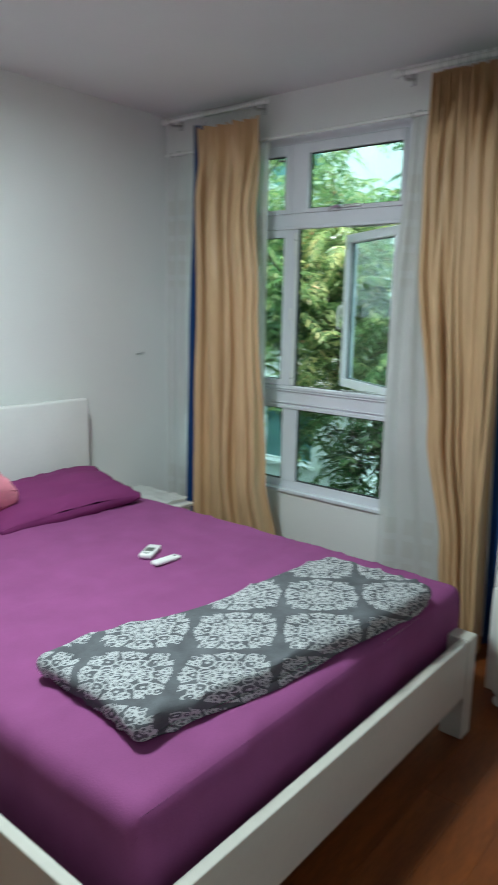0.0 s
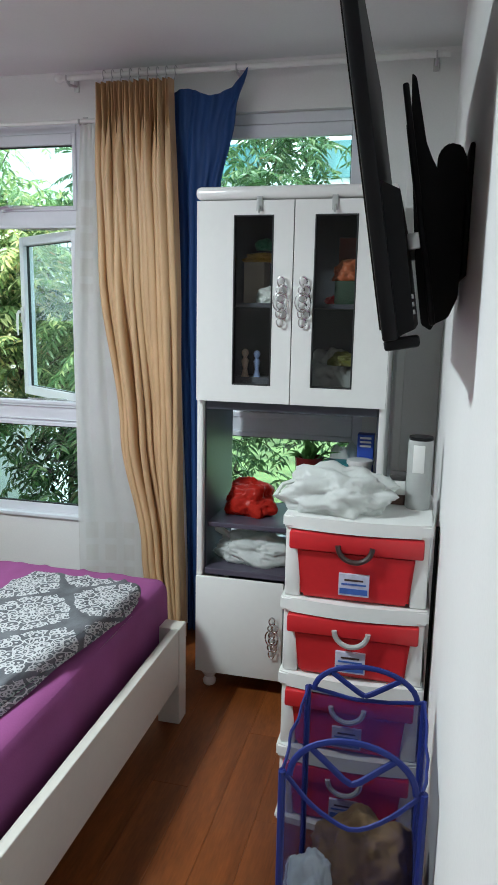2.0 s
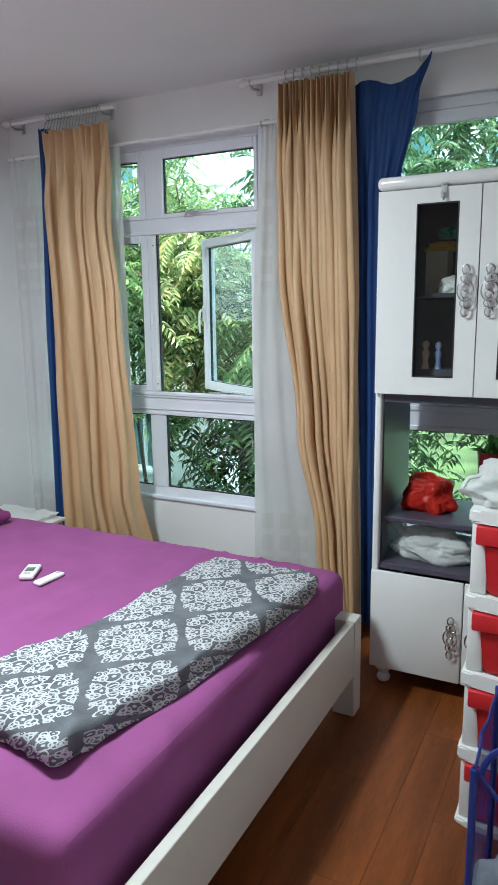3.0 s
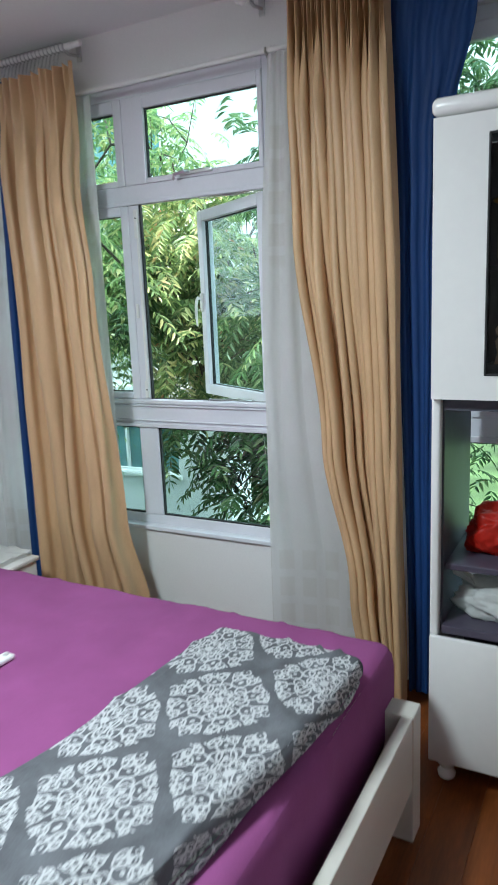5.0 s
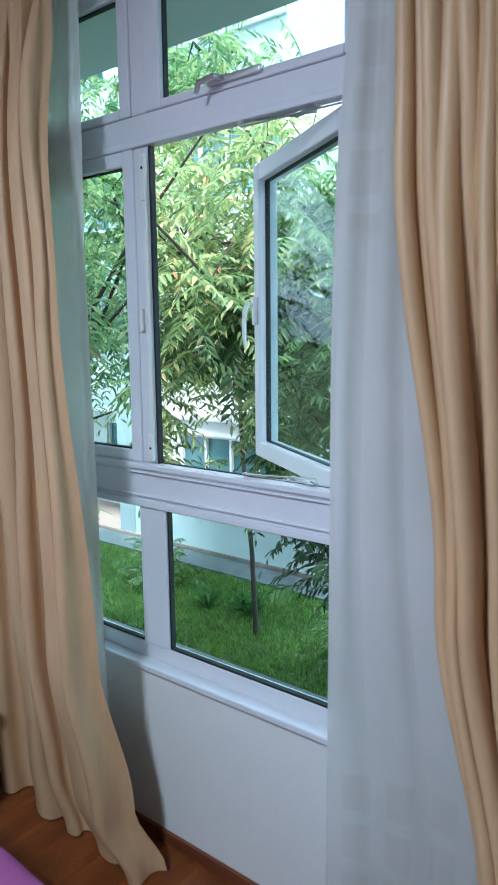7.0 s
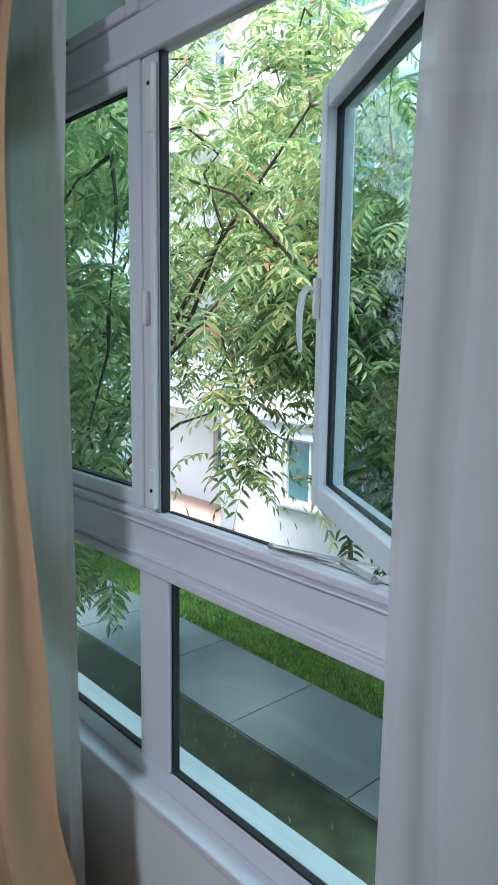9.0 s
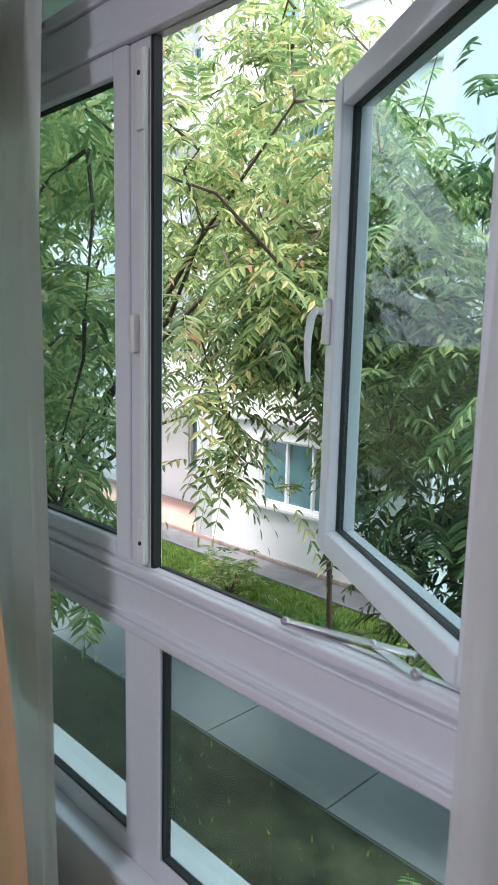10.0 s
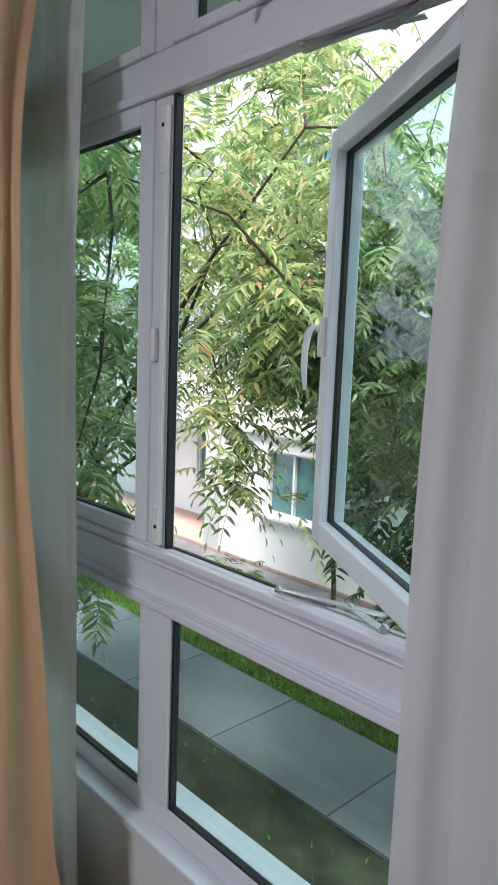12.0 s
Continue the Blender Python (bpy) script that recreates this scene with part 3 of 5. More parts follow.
def damask():
    """Grey cloth with white lace medallions set in a diamond lattice."""
    m = mat("grey_damask_fleece", (0.12, 0.125, 0.137), 0.95, vary=0.3, scale=14, fine=260, bump=0.15, spec=0.15)
    n, l = m.node_tree.nodes, m.node_tree.links
    b = n["Principled BSDF"]
    base = b.inputs["Base Color"].links[0].from_socket

    def mth(op, a, c=None, d=None):
        k = n.new("ShaderNodeMath")
        k.operation = op
        for i, v in enumerate((a, c, d)):
            if v is None:
                continue
            if isinstance(v, (int, float)):
                k.inputs[i].default_value = v
            else:
                l.new(v, k.inputs[i])
        return k.outputs[0]

    tc = n.new("ShaderNodeTexCoord")
    wob = n.new("ShaderNodeTexNoise")
    wob.inputs["Scale"].default_value = 22
    l.new(tc.outputs["Object"], wob.inputs["Vector"])
    sp = n.new("ShaderNodeSeparateXYZ")
    l.new(tc.outputs["Object"], sp.inputs[0])
    sway = mth("MULTIPLY", mth("SUBTRACT", wob.outputs[0], 0.5), 0.10)
    x = mth("ADD", mth("MULTIPLY", mth("SUBTRACT", sp.outputs[0], sp.outputs[2]), 1 / 0.335), 0.67)
    y = mth("ADD", mth("MULTIPLY", mth("ADD", sp.outputs[1], sp.outputs[2]), 1 / 0.37), 0.13)
    u, v = mth("ADD", mth("ADD", x, y), sway), mth("SUBTRACT", mth("SUBTRACT", x, y), sway)
    a = mth("SUBTRACT", mth("FRACT", u), 0.5)
    c = mth("SUBTRACT", mth("FRACT", v), 0.5)
    r = mth("SQRT", mth("ADD", mth("MULTIPLY", a, a), mth("MULTIPLY", c, c)))
    th = mth("ARCTAN2", a, c)
    petal = mth("COSINE", mth("MULTIPLY", th, 8))
    # scrolls: rings of small loops at four radii
    def loops(radius, count, size, shift):
        step = 2 * math.pi / count
        k = mth("MULTIPLY", mth("SUBTRACT", mth("FRACT", mth("ADD", mth("DIVIDE", th, step), shift)), 0.5), step)
        dx = mth("MULTIPLY", k, radius)
        dy = mth("SUBTRACT", r, radius)
        d = mth("SQRT", mth("ADD", mth("MULTIPLY", dx, dx), mth("MULTIPLY", dy, dy)))
        ring = mth("LESS_THAN", mth("ABSOLUTE", mth("SUBTRACT", d, size)), 0.0092)
        dot = mth("LESS_THAN", d, size * 0.26)
        return mth("MAXIMUM", ring, dot)
    lace = mth("LESS_THAN", r, 0.045)
    for radius, count, size, shift in ((0.085, 4, 0.050, 0.0), (0.135, 8, 0.036, 0.5), (0.19, 4, 0.085, 0.5), (0.235, 8, 0.056, 0.0), (0.33, 8, 0.080, 0.5), (0.40, 16, 0.050, 0.0), (0.45, 24, 0.034, 0.5), (0.50, 16, 0.046, 0.2)):
        lace = mth("MAXIMUM", lace, loops(radius, count, size, shift))
    edge = mth("MAXIMUM", mth("ABSOLUTE", a), mth("ABSOLUTE", c))
    inside = mth("LESS_THAN", mth("ADD", mth("MULTIPLY", r, 0.35), mth("MULTIPLY", edge, 0.70)), mth("ADD", 0.482, mth("MULTIPLY", petal, 0.012)))
    fac = mth("MULTIPLY", mth("MULTIPLY", lace, inside), 0.74)
    mx = n.new("ShaderNodeMix")
    mx.data_type = "RGBA"
    mx.inputs[7].default_value = (0.62, 0.63, 0.64, 1)
    l.new(fac, mx.inputs[0]), l.new(base, mx.inputs[6]), l.new(mx.outputs[2], b.inputs["Base Color"])
    return m


DAMASK = damask()
bl = empty("folded_blanket", "folded grey blanket with white damask medallions", "blanket", (0.430, -1.495, 0.530))
for i, (w, ln, z0, z1, dx) in enumerate(((0.415, 1.17, 0.0, 0.022, 0.006), (0.440, 1.19, 0.014, 0.066, -0.004))):
    bm = soft_box(-w / 2, w / 2, -ln / 2, ln / 2, z0, z1, 0.026, (40, 84, 6), 0.010, 7.0, 2.0 + i,
                  shape=lambda p: Vector((p.x + 0.014 * math.sin(5 * p.y + 1), p.y + 0.016 * math.sin(9 * p.x + 1), p.z + 0.005 * math.sin(9 * p.y + 5 * p.x))))
    bmesh.ops.translate(bm, verts=bm.verts, vec=(dx, 0, 0))
    part("fold", bm, DAMASK, bl, angle=180)
bl.rotation_euler = (0, 0, radians(-7))

# low white box between the bed and the wall
wb = empty("storage_box", "low white storage box beside the bed, under a crumpled cover", "storage box", (-1.24, -0.46, 0.0))
part("body", box(-0.20, 0.24, -0.13, 0.13, 0.0, 0.40, 0.008, 2), PLASTIC, wb)
part("lid", box(-0.21, 0.25, -0.14, 0.14, 0.401, 0.422, 0.006, 2), PLASTIC, wb)
tagged(part("paper_sheet", grid(30, 20, lambda u, v: (-1.42 + 0.40 * u, -0.585 + 0.25 * v, 0.440 + 0.014 * noise.noise(Vector((u * 6, v * 5, 2))) + 0.009 * (1 - abs(noise.noise(Vector((u * 9, v * 7, 8))))) )), BAG, angle=180),
       "crumpled white plastic sheet on the storage box", "plastic sheet")
bm = box(XL + 0.001, XL + 0.006, -0.281, -0.259, 1.205, 1.215, 0.002)
tube([(XL + 0.004, -0.262, 1.211), (XL + 0.018, -0.250, 1.214), (XL + 0.024, -0.243, 1.220)], 0.0028, 8, bm=bm)
tagged(part("wall_hook", bm, STEEL), "small grey metal hook on the white wall", "hook")

# two remote controls on the sheet
rc = empty("air_conditioner_remote", "small white remote control with a grey display", "remote control", (-0.333, -1.245, 0.534))
part("case", box(-0.027, 0.027, -0.06, 0.06, 0.0, 0.020, 0.007, 3), PLASTIC, rc)
part("display", box(-0.017, 0.017, -0.022, 0.018, 0.0195, 0.0215, 0.001), mat("grey_display", (0.12, 0.13, 0.11), 0.3), rc, "grey display")
part("button", box(-0.012, 0.012, -0.050, -0.034, 0.0195, 0.0225, 0.002), GREYPLASTIC, rc)
rc.rotation_euler = (0, 0, radians(28))
rc = empty("slim_remote", "slim white rounded remote control", "remote control", (-0.225, -1.262, 0.534))
part("case", soft_box(-0.020, 0.020, -0.062, 0.062, 0.0, 0.016, 0.008, (10, 20, 4)), PLASTIC, rc, angle=180)
part("button", lathe([(0.008, 0.0155), (0.008, 0.0175), (0.006, 0.0185)], 16, Matrix.Translation((0, 0.045, 0))), GREYPLASTIC, rc)
rc.rotation_euler = (0, 0, radians(-4))

# ---- display cabinet ----
CX0, CX1, CY, CYB = 0.768, 1.482, -0.522, -0.105
cab = empty("display_cabinet", "tall glossy white cabinet with glass doors and an open niche", "cabinet", (CX0, CY, 0))


def cpart(name, bm, m, label="", parent=None, **k):
    bmesh.ops.translate(bm, verts=bm.verts, vec=(-CX0, -CY, 0))
    return part(name, bm, m, parent or cab, label, **k)


cpart("side_panel", box(CX0, CX0 + 0.026, CY + 0.004, CYB, 0.075, 1.915, 0.008, 3), CABWHITE)
cpart("side_panel", box(CX1 - 0.026, CX1, CY + 0.004, CYB, 0.075, 1.915, 0.008, 3), CABWHITE)
for x0, x1 in ((CX0 + 0.0265, CX0 + 0.033), (CX1 - 0.033, CX1 - 0.0265)):
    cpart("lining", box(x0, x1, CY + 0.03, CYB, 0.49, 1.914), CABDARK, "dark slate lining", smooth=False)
top = box(CX0 - 0.003, CX1 + 0.003, CY - 0.018, CYB, 1.9165, 1.962, 0.018, 4)
cpart("top", top, CABWHITE)
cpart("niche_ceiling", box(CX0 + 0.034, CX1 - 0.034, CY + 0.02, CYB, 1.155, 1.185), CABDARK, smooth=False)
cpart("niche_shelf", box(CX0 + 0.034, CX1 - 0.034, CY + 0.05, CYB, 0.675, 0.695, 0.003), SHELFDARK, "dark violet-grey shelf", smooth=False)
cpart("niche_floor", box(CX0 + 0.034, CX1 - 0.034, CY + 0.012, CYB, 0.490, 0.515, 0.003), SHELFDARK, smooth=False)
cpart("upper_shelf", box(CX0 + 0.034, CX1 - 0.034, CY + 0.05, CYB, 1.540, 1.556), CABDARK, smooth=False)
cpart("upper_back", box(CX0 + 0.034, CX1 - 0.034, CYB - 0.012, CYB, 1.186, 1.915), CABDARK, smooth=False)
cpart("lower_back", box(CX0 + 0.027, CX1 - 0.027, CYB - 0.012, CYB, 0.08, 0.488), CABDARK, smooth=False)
cpart("bottom", box(CX0 + 0.027, CX1 - 0.027, CY + 0.01, CYB, 0.075, 0.095), CABWHITE, smooth=False)
for x in (CX0 + 0.05, CX1 - 0.05):
    for y in (CY + 0.04, CYB - 0.05):
        cpart("bun_foot", lathe([(0.020, 0.0), (0.026, 0.006), (0.028, 0.02), (0.018, 0.036), (0.030, 0.052), (0.037, 0.064), (0.034, 0.074)], 20,
                                Matrix.Translation((x, y, 0))), CABWHITE)


def scroll_handle(x, z, y, s=1.0):
    """An openwork handle of interlocking rings."""
    bm = bmesh.new()
    r = 0.0032 * s
    for dx, dz, rx, rz in ((0, 0.068, 0.012, 0.016), (0.010, 0.040, 0.013, 0.015), (-0.006, 0.040, 0.010, 0.012), (0, 0.0, 0.026, 0.034), (0, 0.012, 0.012, 0.012),
                           (0, -0.012, 0.012, 0.012), (-0.006, -0.040, 0.010, 0.012), (0.010, -0.040, 0.013, 0.015), (0, -0.068, 0.012, 0.016)):
        pts = [(x + s * (dx + rx * math.cos(a)), y - 0.014, z + s * (dz + rz * math.sin(a))) for a in [2 * math.pi * i / 18 for i in range(18)]]
        tube(pts, r, 7, bm=bm, closed=True)
    for dz in (0.055, -0.055):
        tube([(x, y, z + s * dz), (x, y - 0.014, z + s * dz)], r * 1.3, 8, bm=bm)
    return bm


def glass_door(x0, x1, gx0, gx1, hx, name="door"):
    bm = wall_with_holes(x0, x1, 1.190, 1.912, CY - 0.016, CY + 0.003, [(gx0, gx1, 1.255, 1.862)])
    d = cpart(name, bm, CABWHITE, smooth=False)
    g = cpart("glass", box(gx0, gx1, CY - 0.008, CY - 0.004, 1.255, 1.862), CLEAR, "dark-looking clear glass", d, smooth=False)
    g.visible_shadow = False
    bm = bmesh.new()
    for a, b, c, e in ((gx0, gx0 + 0.006, 1.255, 1.862), (gx1 - 0.006, gx1, 1.255, 1.862), (gx0 + 0.006, gx1 - 0.006, 1.255, 1.261), (gx0 + 0.006, gx1 - 0.006, 1.856, 1.862)):
        box(a, b, CY - 0.018, CY - 0.002, c, e, 0.002, bm=bm)
    cpart("glazing_bead", bm, GASKET, "", d, smooth=False)
    cpart("handle", scroll_handle(hx, 1.560, CY - 0.016, 1.05), CHROME, "chrome openwork scroll handle", d)
    return d


XM = 1.130
glass_door(CX0 + 0.004, XM - 0.002, 0.910, 1.057, 1.091)
glass_door(XM + 0.002, CX1 - 0.004, 1.204, 1.355, 1.171)
for x0, x1, hx in ((CX0 + 0.004, XM - 0.002, 1.091), (XM + 0.002, CX1 - 0.004, 1.171)):
    d = cpart("lower_door", box(x0, x1, CY - 0.016, CY + 0.003, 0.080, 0.488, 0.005), CABWHITE)
    cpart("handle", scroll_handle(hx, 0.27, CY - 0.016, 1.0), CHROME, "chrome openwork scroll handle", d)
for x in (1.004, 1.272):
    bm = box(x - 0.011, x + 0.011, CY - 0.021, CY - 0.017, 1.875, 1.925, 0.001)
    box(x - 0.011, x + 0.011, CY - 0.021, CY + 0.01, 1.915, 1.919, 0.001, bm=bm)
    tube([(x, CY - 0.022, 1.890), (x, CY - 0.034, 1.882), (x, CY - 0.034, 1.874), (x, CY - 0.028, 1.869)], 0.004, 8, bm=bm)
    tagged(part("over_door_hook", bm, GREYPLASTIC), "small white plastic hook over the cabinet door", "hook", group="hooks on the cabinet doors")


def blob(name, at, size, material, label, category, seed, rough=0.25, group="", sc=9.0, fold=0.6):
    """A crumpled bag or heap: a folded, flattened ball with a flat underside."""
    bm = bmesh.new()
    bmesh.ops.create_icosphere(bm, subdivisions=5, radius=1)
    for v in bm.verts:
        d = v.co.normalized()
        n1 = noise.noise(d * sc * 0.22 + Vector((seed, 0, 0)))
        n2 = 1 - 2 * abs(noise.noise(d * sc * 0.5 + Vector((0, seed, 0))))
        n3 = 1 - 2 * abs(noise.noise(d * sc * 1.2 + Vector((0, 0, seed))))
        d = d * (1 + rough * (n1 + fold * n2 * 0.5 + fold * n3 * 0.22))
        v.co = Vector((d.x * size[0], d.y * size[1], max(d.z, -0.55) * size[2] + 0.55 * size[2]))
    ob = part(name, bm, material, angle=180)
    ob.location = at
    return tagged(ob, label, category, group)


blob("red_bag", (0.935, -0.30, 0.695), (0.095, 0.075, 0.085), REDBAG, "crumpled red plastic bag on the cabinet shelf", "plastic bag", 2.0, 0.35)
bagw = blob("white_bag", (0.98, -0.38, 0.515), (0.145, 0.07, 0.074), BAG, "knotted white plastic bag on the niche floor", "plastic bag", 5.0, 0.35)
bm = tube([(-0.10, 0.0, 0.08), (-0.15, -0.01, 0.14), (-0.175, -0.01, 0.165), (-0.16, -0.01, 0.13), (-0.10, 0.01, 0.09)], [0.014, 0.016, 0.012, 0.016, 0.014], 8, flat=0.4)
part("bag_handle", bm, BAG, bagw)

# things standing on the niche shelf
DKRED = mat("dark_red_glaze", (0.10, 0.012, 0.012), 0.25, vary=0.1)
TEAL = mat("teal_card", (0.03, 0.22, 0.25), 0.5, vary=0.15)
BLUECARD = mat("bright_blue_card", (0.02, 0.07, 0.42), 0.45, vary=0.1)
LEAF = thin_mat("plant_leaf", (0.05, 0.14, 0.03), 0.3, vary=0.3)
mug = empty("flower_pot", "dark red glazed pot with a small green plant", "flower pot", (1.185, -0.36, 0.695))
part("pot", lathe([(0.040, 0), (0.044, 0.01), (0.055, 0.255), (0.058, 0.27), (0.050, 0.27), (0.046, 0.24)], 24), DKRED, mug)
bm = bmesh.new()
rng = random.Random(4)
for i in range(26):
    a, e, ln = rng.uniform(0, 6.28), rng.uniform(0.3, 1.3), rng.uniform(0.07, 0.14)
    d = Vector((math.cos(a) * math.cos(e), math.sin(a) * math.cos(e) * 0.8, math.sin(e)))
    s = d.cross(Vector((0, 0, 1))).normalized() * ln * 0.16
    o = Vector((rng.uniform(-0.02, 0.02), rng.uniform(-0.02, 0.02), 0.25))
    p = [o, o + d * ln * 0.5 + s, o + d * ln - Vector((0, 0, ln * 0.25)), o + d * ln * 0.5 - s, o + d * ln * 0.5 + Vector((0, 0, 0.006))]
    vs = [bm.verts.new(q) for q in p]
    bm.faces.new((vs[0], vs[4], vs[1])), bm.faces.new((vs[1], vs[4], vs[2])), bm.faces.new((vs[2], vs[4], vs[3])), bm.faces.new((vs[3], vs[4], vs[0]))
part("leaves", bm, LEAF, mug, smooth=False)
tagged(part("teal_box", box(1.245, 1.345, -0.42, -0.32, 0.695, 0.955, 0.003), TEAL), "teal cardboard box on the cabinet shelf", "box")
tagged(part("white_tub", lathe([(0.040, 0), (0.043, 0.01), (0.047, 0.255), (0.050, 0.26), (0.050, 0.275), (0.03, 0.278)], 24, Matrix.Translation((1.385, -0.385, 0.695))), PLASTIC),
       "white plastic tub on the cabinet shelf", "tub")
bt = empty("blue_packet", "bright blue cardboard packet with white bars", "packet", (1.400, -0.30, 0.695))
part("carton", box(-0.032, 0.032, -0.025, 0.025, 0.0, 0.365, 0.003), BLUECARD, bt, smooth=False)
for z in (0.318, 0.334, 0.350):
    part("print_bar", box(-0.022, 0.022, -0.0265, -0.0252, z - 0.004, z + 0.004), PLASTIC, bt, "pale print", smooth=False)
blob("white_cloth", (1.32, -0.25, 0.695), (0.09, 0.06, 0.19), BAG, "crumpled white bag behind the boxes", "plastic bag", 8.0, 0.25)

# things behind the glass doors
YELLOW = mat("yellow_plastic", (0.62, 0.36, 0.03), 0.4)
GREEN = mat("green_plastic", (0.05, 0.30, 0.17), 0.4)
ORANGE = mat("orange_plastic", (0.55, 0.14, 0.05), 0.4)
SKIN = mat("pale_peach_plastic", (0.80, 0.58, 0.42), 0.4)
SKYBLUE = mat("pale_blue_plastic", (0.38, 0.50, 0.85), 0.35)
blob("green_toy", (0.985, -0.34, 1.556 + 0.20), (0.035, 0.03, 0.026), GREEN, "small green plastic toy in the cabinet", "toy", 1.0, 0.4)
blob("yellow_toy", (0.965, -0.34, 1.556 + 0.155), (0.055, 0.04, 0.022), YELLOW, "small yellow plastic toy in the cabinet", "toy", 2.5, 0.4)
tagged(part("beige_carton", box(0.915, 0.995, -0.40, -0.30, 1.556, 1.709, 0.003), mat("beige_card", (0.42, 0.36, 0.28), 0.7)), "beige carton on the cabinet's upper shelf", "carton")
blob("white_toy", (1.02, -0.41, 1.556), (0.05, 0.03, 0.035), PLASTIC, "small white toy on the upper shelf", "toy", 3.5, 0.4)
tagged(part("maroon_carton", box(1.27, 1.39, -0.36, -0.20, 1.556, 1.80, 0.003), mat("maroon_card", (0.16, 0.018, 0.014), 0.6)), "maroon carton in the cabinet", "carton")
blob("orange_toy", (1.32, -0.42, 1.64), (0.055, 0.03, 0.045), ORANGE, "orange plastic toy in the cabinet", "toy", 6.5, 0.45)
tagged(part("toy_stand", box(1.27, 1.37, -0.455, -0.385, 1.556, 1.64, 0.004), mat("dark_green_card", (0.02, 0.06, 0.03), 0.6)), "dark green box under a toy", "box")
blob("red_packet", (1.29, -0.44, 1.556), (0.045, 0.008, 0.020), RED, "small red packet lying on the shelf", "packet", 7.5, 0.4)


def figurine(x, y, z, h, m, label):
    k = h / 0.105
    prof = [(0.016, 0), (0.014, 0.004), (0.008, 0.03), (0.012, 0.048), (0.014, 0.062), (0.007, 0.074), (0.012, 0.084), (0.014, 0.093), (0.010, 0.102), (0.003, 0.106)]
    tagged(part("figurine", lathe([(r * k, q * k) for r, q in prof], 18, Matrix.Translation((x, y, z))), m), label, "figurine", group="figurines in the cabinet")


SH = 1.2
tagged(part("toy_step", box(0.90, 1.06, -0.455, -0.36, 1.185, 1.278, 0.002), CABDARK), "dark step inside the cabinet for the figurines", "stand")
figurine(0.935, -0.435, 1.278, 0.105, SKIN, "small peach-coloured figurine behind the cabinet glass")
figurine(0.980, -0.430, 1.278, 0.100, SKYBLUE, "small pale blue figurine behind the cabinet glass")
blob("silver_bag", (1.26, -0.36, 1.186), (0.10, 0.06, 0.12), GREYPLASTIC, "grey crumpled bag in the cabinet", "bag", 9.5, 0.4)
blob("olive_bag", (1.31, -0.40, 1.33), (0.05, 0.04, 0.03), mat("olive_plastic", (0.16, 0.16, 0.03), 0.4), "olive packet on the grey bag", "packet", 4.4, 0.4)

# ---- red drawer tower ----
DX0, DX1, DY0, DY1 = 1.250, 1.645, -1.185, -0.82
tower = empty("drawer_tower", "white plastic drawer tower with four red drawers", "drawers", (DX0, DY0, 0))


def dpart(name, bm, m, label="", parent=None, **k):
    bmesh.ops.translate(bm, verts=bm.verts, vec=(-DX0, -DY0, 0))
    return part(name, bm, m, parent or tower, label, **k)


def bowed_shelf(z0, z1, over=0.010):
    n = 12
    bm = bmesh.new()
    lower, upper = [], []
    pts = [(DX0 - over + (DX1 - DX0 + 2 * over) * i / n, DY0 - 0.008 - 0.022 * math.sin(math.pi * i / n)) for i in range(n + 1)] + [(DX1 + over, DY1), (DX0 - over, DY1)]
    lower = [bm.verts.new((x, y, z0)) for x, y in pts]
    upper = [bm.verts.new((x, y, z1)) for x, y in pts]
    bm.faces.new(upper), bm.faces.new(lower[::-1])
    for i in range(len(pts)):
        j = (i + 1) % len(pts)
        bm.faces.new((lower[i], lower[j], upper[j], upper[i]))
    bmesh.ops.bevel(bm, geom=list(bm.edges), offset=0.006, segments=2, affect="EDGES")
    return bm


